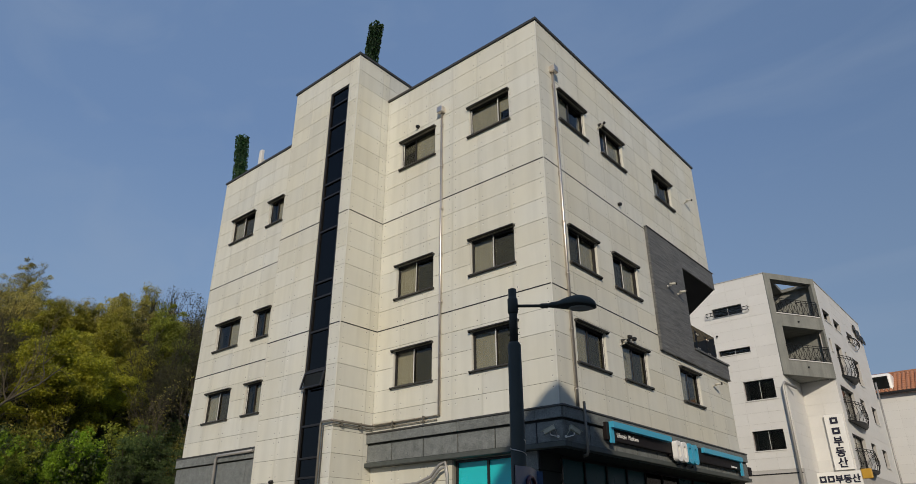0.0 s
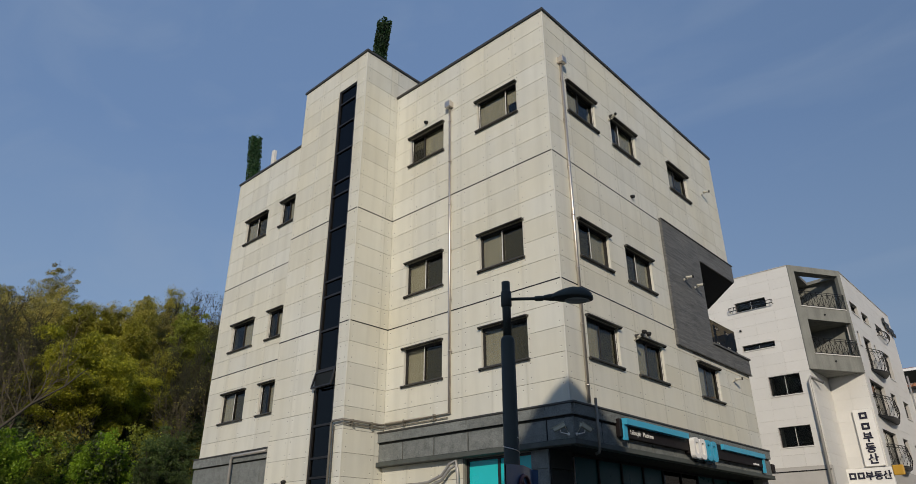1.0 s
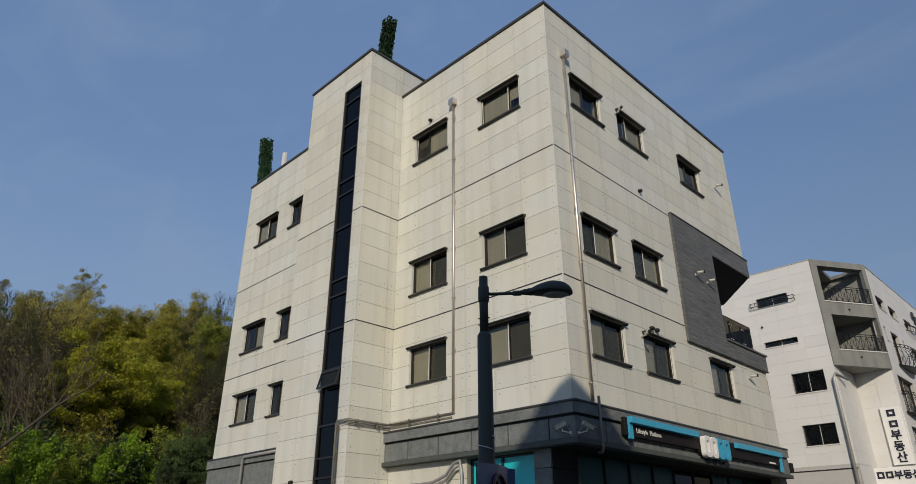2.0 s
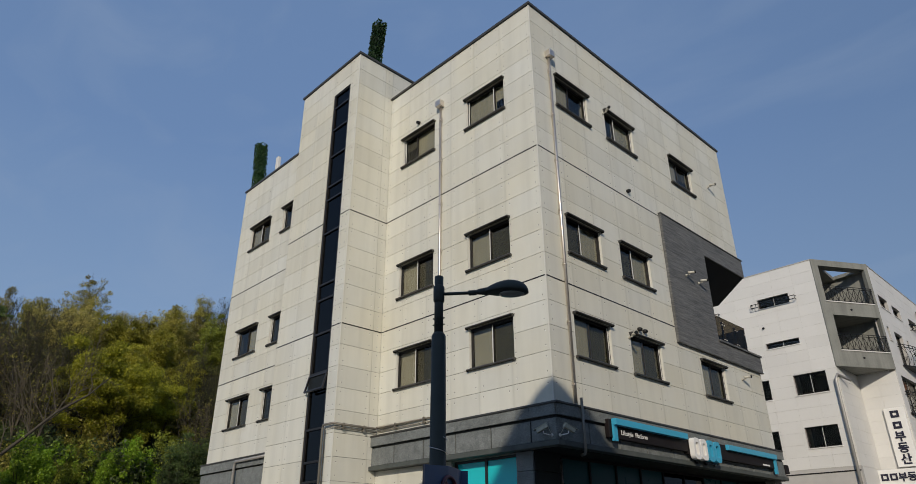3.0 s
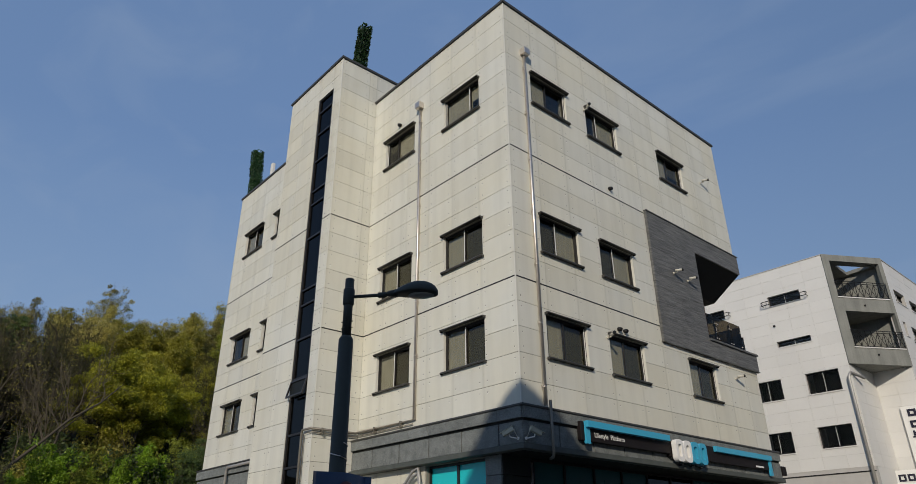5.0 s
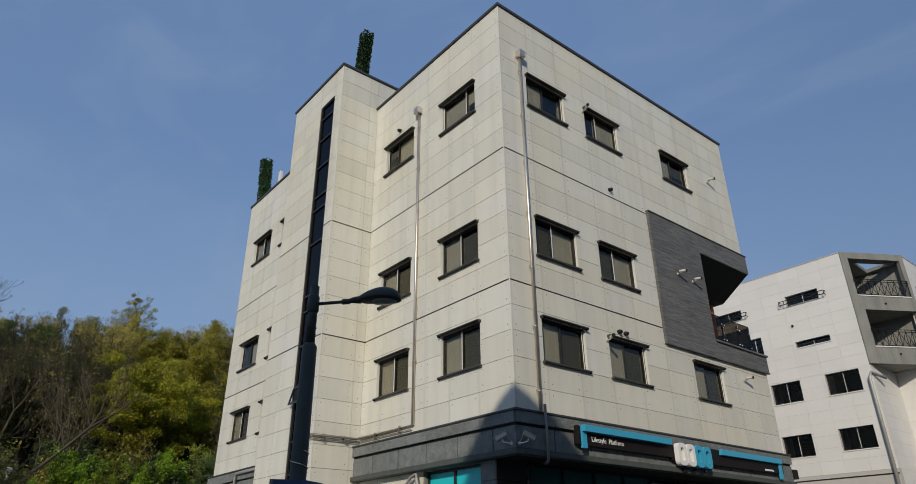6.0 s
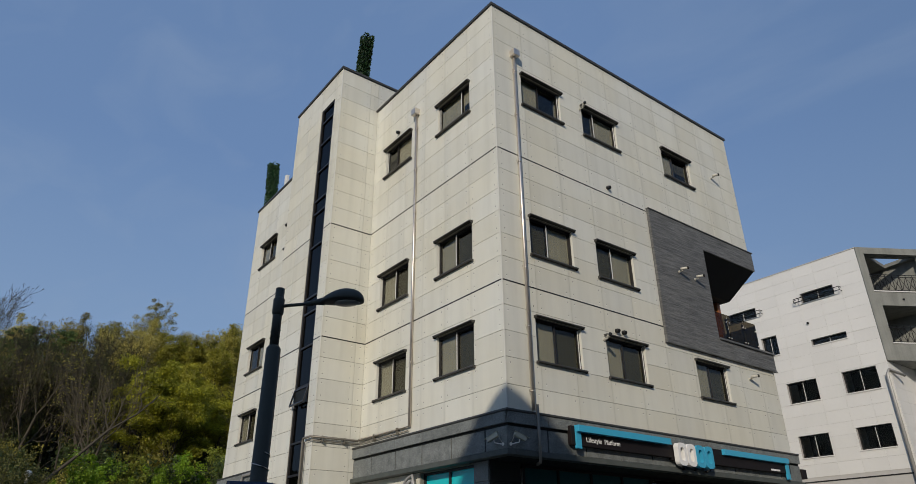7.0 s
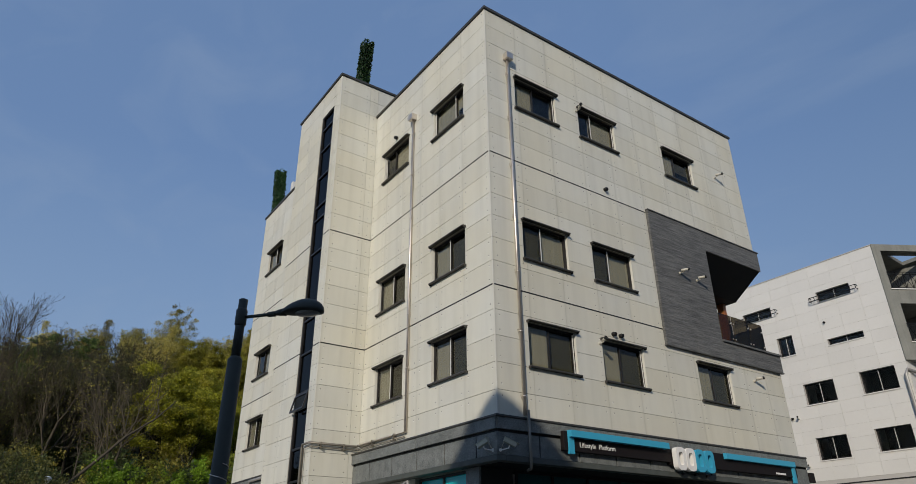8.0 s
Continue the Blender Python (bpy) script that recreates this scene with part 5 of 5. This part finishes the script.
# ---- unseen gabled block behind the viewpoint, profiled to cast the shop corner's shade
back = thing("gabled_house", "unseen plain gabled block added to shade the shop corner", "house")
SH = Vector((SUN_TO.x, SUN_TO.y, 0)).normalized()
SU = Vector((-SH.y, SH.x, 0))
tan_el = SUN_TO.z / math.hypot(SUN_TO.x, SUN_TO.y)
peak = Vector((BX, AY, 5.30))
gdist = 24.0
apex = peak + SH * gdist + Vector((0, 0, gdist * tan_el))
prof = [(-6.0, -30), (-6.0, -6.9), (-1.0, -0.78), (-0.65, -0.38), (-0.3, -0.1), (0.0, 0.0), (0.3, -0.06), (0.65, -0.28), (1.0, -0.6), (6.0, -4.9), (6.0, -30)]
bm = bmesh.new()
fr, bk = [], []
for u, dz in prof:
    p = apex + SU * u + Vector((0, 0, dz))
    p.z = max(p.z, 0)
    fr.append(bm.verts.new(p))
    bk.append(bm.verts.new(p + SH * 9))
bm.faces.new(fr)
bm.faces.new(bk[::-1])
for k in range(len(prof)):
    j = (k + 1) % len(prof)
    bm.faces.new((fr[k], fr[j], bk[j], bk[k]))
bmesh.ops.recalc_face_normals(bm, faces=bm.faces[:])
part("walls", bm, PLASTER, back)


# ---- unseen flat-roofed block, added to cut skylight on the lower side wall
row = thing("street_building", "unseen plain flat-roofed block added to dim the lower side wall", "building")
part("walls", box(bmesh.new(), (15, 4, 0), (25, 46, 14.5), 0.05), RENDER, row)
part("parapet", box(bmesh.new(), (14.9, 3.9, 14.5), (25.1, 46.1, 14.9), 0.03), CONCRETE, row)

# ---- trees
def leaf_cloud(rng, centres, count, spread, size, flat=0.6):
    """Small pointed leaves in loose sprays round the given twig ends."""
    verts = np.zeros((count * 3, 3))
    idx = rng.integers(0, len(centres), count)
    way = rng.normal(0, 1, (count, 3))
    way /= np.linalg.norm(way, axis=1)[:, None]
    reach = rng.uniform(0.1, 1.0, (count, 1)) ** 0.6 * rng.uniform(0.5, 1.35, (len(centres), 1))[idx]
    c = centres[idx] + way * reach * spread * np.array([1, 1, flat])
    a = rng.normal(0, 1, (count, 3))
    a /= np.linalg.norm(a, axis=1)[:, None]
    b = np.cross(a, rng.normal(0, 1, (count, 3)))
    b /= np.linalg.norm(b, axis=1)[:, None]
    s = rng.uniform(0.6, 1.35, (count, 1)) * size
    for k, (p, q) in enumerate(((-1, -0.1), (0.35, -0.62), (0.6, 0.62))):
        verts[k::3] = c + a * s * p + b * s * q
    return verts, np.arange(count * 3).reshape(count, 3)


def grow(rng, height, wide, levels, first, kids, spread, up):
    """Tapered limbs, a list of (start, end, radius, radius), and their tips, fitted to the tree's height and width."""
    limbs, tips = [], []

    def limb(p, d, length, r, level):
        seg = 3
        for k in range(seg):
            d = (d + Vector(rng.normal(0, 0.15, 3)) + Vector((0, 0, up * 0.08))).normalized()
            q = p + d * (length / seg)
            r2 = r * 0.82
            limbs.append((p, q, r, r2))
            if level < levels and (k > 0 or level > 0):
                for _ in range(kids if level else kids + 1):
                    ang, tilt = rng.uniform(0, 6.28), rng.uniform(0.5, 1.05) * spread
                    side = Matrix.Rotation(ang, 3, d) @ d.orthogonal().normalized()
                    nd = (d * math.cos(tilt) + side * math.sin(tilt) + Vector((0, 0, up * 0.2))).normalized()
                    limb(q, nd, length * rng.uniform(0.5, 0.72), r2 * 0.6, level + 1)
            p, r = q, r2
        tips.append((p, level))

    limb(Vector((0, 0, 0)), Vector((0.04, 0.02, 1)).normalized(), 10 * first, 0.16, 0)
    top = sorted(t.z for t, _ in tips)[int(0.97 * len(tips))]
    out = sorted(math.hypot(t.x, t.y) for t, _ in tips)[int(0.96 * len(tips))]
    fit = lambda p: Vector((p.x * 0.5 * wide / out, p.y * 0.5 * wide / out, p.z * height / top - 0.3))
    return [(fit(p), fit(q), r, r2) for p, q, r, r2 in limbs if q.z < 1.06 * top], [fit(t) for t, lv in tips if lv >= levels - 1 and t.z < 1.06 * top]


def crown(v, f, leaf, th):
    me = bpy.data.meshes.new("crown")
    me.from_pydata(v.tolist(), [], f.tolist())
    me.materials.append(leaf)
    new("crown", me).parent = th


def tree(name, label, seed, height, wide, leaf, count, size, bark=None, levels=3, spread=0.9, first=0.5, kids=2, up=0.6, fuzz=0.5, flat=0.5, clump=0.7, low=0.25):
    rng = np.random.default_rng(seed)
    th = thing(name, label, "tree", "trees on the hillside")
    limbs, tips = grow(rng, height, wide, levels, first, kids, spread, up)
    bm = bmesh.new()
    for p, q, r, r2 in limbs:
        tube(bm, [p, q], [max(r, 0.014), max(r2, 0.011)], 6 if r > 0.05 else 3, caps=False)
    part("trunk", bm, bark or BARK, th)
    cs = np.array([t for t in tips if t.z > low * height])
    cs = cs[rng.uniform(0, 1, len(cs)) < clump]
    if count:
        crown(*leaf_cloud(rng, cs, count, fuzz, size, flat), leaf, th)
    return th


def shrub(name, label, seed, height, leaf, count, size, reach=0.5, fuzz=0.5, flat=1.0):
    rng = np.random.default_rng(seed)
    th = thing(name, label, "shrub", "shrubs at the foot of the hill")
    bm = bmesh.new()
    tips = []
    for k in range(22):
        a, t = rng.uniform(0, 6.28), rng.uniform(0.03, reach)
        d = Vector((math.cos(a) * math.sin(t), math.sin(a) * math.sin(t), math.cos(t)))
        ln = height * rng.uniform(0.55, 1.0)
        tube(bm, [(0, 0, 0), d * ln * 0.5, d * ln + Vector((0, 0, -0.1))], [0.04, 0.025, 0.008], 4, caps=False)
        for s in (0.3, 0.45, 0.6, 0.75, 0.9, 1.0):
            twig = Vector(rng.normal(0, 0.42 * (1.15 - s), 3)) + Vector((0, 0, 0.2))
            tube(bm, [d * ln * s, d * ln * s + twig], [0.012, 0.006], 3, caps=False)
            tips.append(d * ln * s + twig)
    part("stem", bm, BARK, th)
    crown(*leaf_cloud(rng, np.array(tips), count, fuzz, size, flat), leaf, th)
    return th


KINDS = {
    "maple": tree("maple_tree", "broad spring tree with dense yellow-green leaves", 5, 11.5, 10.5, YELLOWGREEN, 90000, 0.08, fuzz=0.85, flat=0.65, spread=1.0, first=0.42, clump=0.6, low=0.2),
    "gold": tree("oak_tree", "olive-gold spring tree in young leaf", 21, 12.5, 7.5, GOLD, 32000, 0.085, fuzz=0.75, flat=0.65, clump=0.75),
    "lime": tree("linden_tree", "slender spring tree with fresh green leaves", 24, 14, 7.0, LIME, 28000, 0.085, fuzz=0.7, flat=0.6, clump=0.6),
    "tan": tree("oak_tree", "tall ridge tree with tan budding twigs", 8, 14, 7.5, TAN, 31000, 0.085, fuzz=0.8, flat=0.8, clump=0.9),
    "olive": tree("oak_tree", "ridge tree with olive-yellow young leaves", 3, 13.5, 7.5, OLIVE, 31000, 0.085, fuzz=0.8, flat=0.7, clump=0.85),
    "open": tree("elm_tree", "tall ridge tree with an airy pale-yellow crown", 29, 16.6, 8.0, PALEGOLD, 26000, 0.08, spread=0.95, first=0.38, up=0.5, fuzz=0.6, flat=0.8, clump=0.85, low=0.4),
    "cone": tree("poplar_tree", "narrow ridge tree with olive young leaves", 44, 16, 4.6, OLIVE, 17000, 0.08, spread=0.6, first=0.6, up=0.9, fuzz=0.6, flat=0.8, clump=0.8, low=0.3),
    "bare": tree("bare_tree", "leafless grey-brown tree with a haze of fine twigs", 11, 12.5, 7.5, BUD, 12000, 0.06, levels=4, fuzz=0.45, flat=0.9, clump=0.9),
    "limb": tree("bare_tree", "leafless slender tree with winding pale limbs", 17, 12, 7.5, OLIVE, 700, 0.07, bark=PALEBARK, kids=2, spread=1.05, fuzz=0.4),
    "sparse": tree("bare_tree", "tall thin tree with sparse opening buds", 41, 18, 9.0, HAZEL, 6000, 0.06, levels=4, kids=2, spread=0.72, first=0.45, up=0.8, fuzz=0.25, clump=0.8, low=0.4),
    "ever": tree("pine_tree", "dark evergreen tree with drooping sprays", 14, 14, 7.5, EVER, 15000, 0.125, spread=1.15, up=-0.1, first=0.7, fuzz=0.6, flat=0.35, clump=0.9),
    "bright": shrub("green_shrub", "bright green leafy shrub in fresh leaf", 31, 5.2, BRIGHT, 17000, 0.075, 0.42, 0.38, 1.1),
    "dark": shrub("dark_shrub", "dense dark green shrub", 33, 4.2, DARKLEAF, 7000, 0.09, 0.6),
    "feather": shrub("conifer_sapling", "soft dark green feathery conifer sapling", 39, 6.4, FEATHER, 14000, 0.06, 0.3, 0.42, 0.5),
    "scrub": shrub("olive_shrub", "olive-brown understorey shrub with thin stems", 35, 4.4, OLIVE, 3600, 0.085, 0.6),
    "goldbush": shrub("spring_sapling", "low green sapling at the wood's edge", 61, 5.4, LIME, 8000, 0.085, 0.55, 0.6, 0.6),
    "pale": shrub("pale_shrub", "tall loose shrub with small pale-green leaves", 52, 7.2, PALELEAF, 11000, 0.065, 0.42, 0.5, 0.9),
}
rng = random.Random(7)
used = set()


def put(kind, x, y, s=1.0, tall=1.0):
    """Stands one more tree of that kind on the hill."""
    m = Matrix.Translation((x, y, hill(x, y) - 0.1)) @ Matrix.Rotation(rng.uniform(0, 6.28), 4, "Z")
    src = KINDS[kind]
    if kind in used:
        src = copy_thing(src, m)
    else:
        src.matrix_basis = m
        used.add(kind)
    src.scale = (s, s, s * tall)


# the ridge
for kind, x, y, s, tall in (
        ("tan", -90, 14.0, 0.95, 0.98), ("olive", -93, 18.3, 1.0, 0.98), ("tan", -88, 19.6, 0.9, 1.0), ("open", -86.6, 22.0, 1.0, 1.0), ("olive", -86, 26.0, 0.95, 1.0),
        ("tan", -83, 29.0, 0.92, 1.0), ("gold", -79, 28.2, 0.95, 1.05), ("tan", -78, 31.5, 0.95, 1.0), ("cone", -80.5, 33.4, 1.0, 1.0), ("olive", -77, 36.5, 0.95, 1.0),
        ("tan", -80, 41.0, 1.0, 1.0), ("bare", -75, 34.4, 1.05, 1.2), ("bare", -70, 35.0, 1.1, 1.18), ("olive", -74, 39.5, 1.0, 1.0), ("bare", -76, 13.3, 1.0, 1.05),
        ("tan", -88, 9.5, 0.88, 0.95), ("ever", -79, 9.6, 0.9, 0.95), ("ever", -75, 4.4, 0.82, 0.92), ("olive", -84, 3.0, 0.8, 0.9), ("tan", -80, -2.5, 0.8, 0.9),
        ("sparse", -60, 5.6, 0.92, 0.92), ("ever", -70, 7.6, 0.92, 0.98), ("ever", -72, 10.9, 0.92, 0.97), ("ever", -66, 3.2, 0.8, 0.9),
        ("tan", -82, 24.6, 0.85, 0.95), ("olive", -76, 24.5, 0.85, 0.95), ("tan", -74, 31.0, 0.9, 0.95), ("olive", -86, 15.6, 0.85, 0.95), ("ever", -68, 14.0, 0.8, 0.95), ("ever", -66, 5.5, 0.8, 0.9), ("ever", -74, 16.5, 0.85, 0.95), ("ever", -61, 29.0, 0.7, 0.85)):
    put(kind, x, y, s, tall)
# the slope between the ridge and the big maple
for kind, x, y, s, tall in (
        ("gold", -72, 24.0, 1.05, 1.0), ("olive", -72, 28.4, 1.0, 1.04), ("lime", -62, 27.6, 1.0, 1.03), ("gold", -63, 23.2, 1.0, 1.0), ("gold", -57, 20.6, 0.9, 0.98),
        ("olive", -76, 20.0, 1.0, 1.0), ("tan", -70, 18.0, 0.95, 1.0), ("olive", -66, 31.5, 1.0, 1.0), ("lime", -60, 31.0, 0.85, 1.0), ("gold", -58, 24.4, 0.85, 0.95)):
    put(kind, x, y, s, tall)
put("maple", -50.8, 17.8, 1.0, 1.0)
put("maple", -53.5, 21.5, 0.82, 1.05)
# leafless thickets on both sides of it
for x, y, s, tall in ((-60, 10.7, 1.0, 1.0), (-64, 13.2, 1.05, 1.0), (-62, 15.4, 1.0, 1.0), (-58, 16.2, 0.9, 1.0), (-55, 14.0, 0.85, 1.0), (-58, 7.6, 0.9, 1.05), (-62, 5.0, 0.85, 0.95),
                      (-66, 9.0, 1.0, 1.0), (-58, 1.5, 0.78, 0.9), (-54, 24.6, 0.86, 1.0), (-57, 27.4, 0.95, 1.05), (-58, 30.0, 0.95, 1.0), (-64, 33.0, 1.05, 1.05)):
    put("bare", x, y, s, tall)
for x, y, s in ((-48.5, 12.6, 0.95), (-53, 12.4, 1.0), (-56, 8.8, 1.05), (-49.5, 23.8, 0.72), (-52, 27.0, 0.85), (-53, 3.0, 1.0)):
    put("limb", x, y, s)
# shrubs at the foot
for x, y, s in ((-47.5, 17.4, 1.0), (-47.2, 16.2, 0.85), (-45, 11.7, 1.05), (-44.6, 10.7, 0.8), (-47.6, 19.4, 0.75)):
    put("bright", x, y, s)
for x, y, s in ((-46, 20.8, 1.0), (-46.6, 22.3, 0.95), (-44.5, 19.6, 0.72), (-45, 23.6, 0.9), (-44.2, 15.6, 0.42), (-44.4, 17.4, 0.42), (-43.8, 21.6, 0.7)):
    put("feather", x, y, s)
for x, y, s in ((-42, 7.0, 0.92), (-43, 5.0, 0.95), (-42.6, 8.4, 0.72), (-44.5, 3.4, 1.0), (-43.2, 10.0, 0.5)):
    put("pale", x, y, s)
for x, y, s in ((-47, 13.9, 0.7), (-49, 14.6, 0.9), (-52.5, 24.0, 1.0), (-49.6, 21.4, 1.0)):
    put("goldbush", x, y, s)
for k in range(64):
    x, y = -47 - 3.6 * (k % 8) + rng.uniform(-1.5, 1.5), -3 + 0.6 * k + rng.uniform(-0.8, 0.8)
    put("dark" if k % 5 < 3 else "scrub", x, y, rng.uniform(0.9, 1.4))

for k in range(20):
    put("scrub" if k % 2 else "dark", -80 - 4 * (k % 3) + rng.uniform(-1, 1), -6 + 2.5 * k + rng.uniform(-0.6, 0.6), rng.uniform(1.9, 2.4))

# a leaning, half-fallen tree with bare limbs
th = thing("fallen_tree", "bare leaning tree trunk with upright pale limbs", "tree")
bm = bmesh.new()
stem = [Vector(p) for p in ((-42.3, 5.6, 1.2), (-42.7, 7.8, 4.1), (-43.0, 9.7, 6.5), (-43.6, 11.0, 7.9), (-44.1, 12.2, 9.3), (-44.5, 13.8, 10.6), (-44.9, 15.0, 12.0))]
tube(bm, stem, [0.12, 0.11, 0.095, 0.085, 0.07, 0.05, 0.02], 8)
part("trunk", bm, PALEBARK, th)
lr = np.random.default_rng(77)
for i, (dx, dy, dz) in ((2, (-0.8, 0.4, 3.6)), (3, (-0.5, -0.4, 4.6)), (4, (-0.6, -0.7, 4.0)), (4, (-0.3, 1.1, 4.6)), (5, (-0.6, 0.2, 3.8)), (1, (-1.0, 0.9, 2.6))):
    bm = bmesh.new()
    p, r = stem[i].copy(), 0.045
    way = Vector((dx, dy, dz)) / 6
    for k in range(6):
        q = p + way + Vector(lr.normal(0, 0.14, 3))
        tube(bm, [p, q], [r, r * 0.78], 5, caps=False)
        for _ in range(3):
            tip = q + way * 0.9 + Vector(lr.normal(0, 0.5, 3))
            tube(bm, [q, (q + tip) / 2 + Vector(lr.normal(0, 0.08, 3)), tip], [r * 0.45, 0.014, 0.008], 3, caps=False)
        p, r = q, r * 0.78
    part("limb", bm, PALEBARK, th)

# ---- cladding pieces
colsA = [TR + 0.0, -14.0, -12.97, -11.9, -10.85, -9.72, BX]
panels("panel", wallA, FA, colsA, zA, holesA, [CREAM, FIXING_SHADE, DIMPLE_LIGHT], gap=0.004, bed=0.011)
panels("panel", wallA, FA, [TR, -14.0, -12.9, -11.9], [0.13, 0.75, 1.4, 2.0, 2.63, 3.25, 3.74], [SHOPA], [CREAM, FIXING_SHADE, DIMPLE_LIGHT], gap=0.004, bed=0.011)
colsB = [AY + 0.013, 14.85, 16.05, 17.3, 18.55, 19.82, 21.05, 22.3, 23.5, 24.6, BE]
panels("panel", wallB, FB, colsB, zA, holesB + [(GU0, 99, GZ0, GZ1)], [CREAM, FIXING_SHADE, DIMPLE_LIGHT], gap=0.004, bed=0.011)
zT = [z for z in zrows if z > 1.0] + [z for z in (J1 + PH * 8, J1 + PH * 9) if z < TTOP - 0.2] + [TTOP - 0.05]
panels("panel", wallT, FT, [TL, -17.62, STRIP[0], STRIP[1], TR], zT, [STRIP], [CREAM, FIXING_SHADE, DIMPLE_LIGHT], gap=0.004, bed=0.011)
panels("panel", wallS, FS, [TY + 0.013, 13.42, AY], zT, [], [CREAM, FIXING_SHADE, DIMPLE_LIGHT], gap=0.004, bed=0.011)
panels("panel", wallS, FS, [AY, 15.2, 17.0], [TOP - 0.1] + [z for z in zT if z > TOP], [], [CREAM, FIXING_SHADE, DIMPLE_LIGHT], gap=0.004, bed=0.011)
zW = [4.60] + [z for z in zrows if 4.9 < z < WTOP - 0.2] + [WTOP - 0.05]
panels("panel", wallW, FW, [WL, -23.95, -22.7, -21.4, -20.1, TL], zW, holesW, [CREAM, FIXING_SHADE, DIMPLE_LIGHT], gap=0.004, bed=0.011)
panels("panel", wallN, FN, [-21.3 + (NX1 + 21.3) / 9 * k for k in range(10)], nz, holesN, [WHITE], dots=False)
FNX, FNY = Face("x", NX1), Face("y", NYC)
nlow = [z for z in nz if z < 10.8]
panels("panel", wallN, FNX, [NY0 + 0.02, NY0 + 1.2, NY0 + 2.3, NYC - 0.02], nlow, [], [WHITE], d=0.012, dots=False)
panels("panel", wallR, FNY, [NX1 + 0.02, NX1 + 1.0, NXR - 0.02], nlow, [], [WHITE], d=0.012, dots=False)
panels("panel", wallR, FR2, [NYC + 1.205 * k for k in range(11)], nz, holesR, [WHITE], dots=False)
panels("panel", wz, FZ, [-13.0 + 1.6 * k for k in range(9)], [6.1 + 0.66 * k for k in range(11)], [], [WHITE], dots=False)
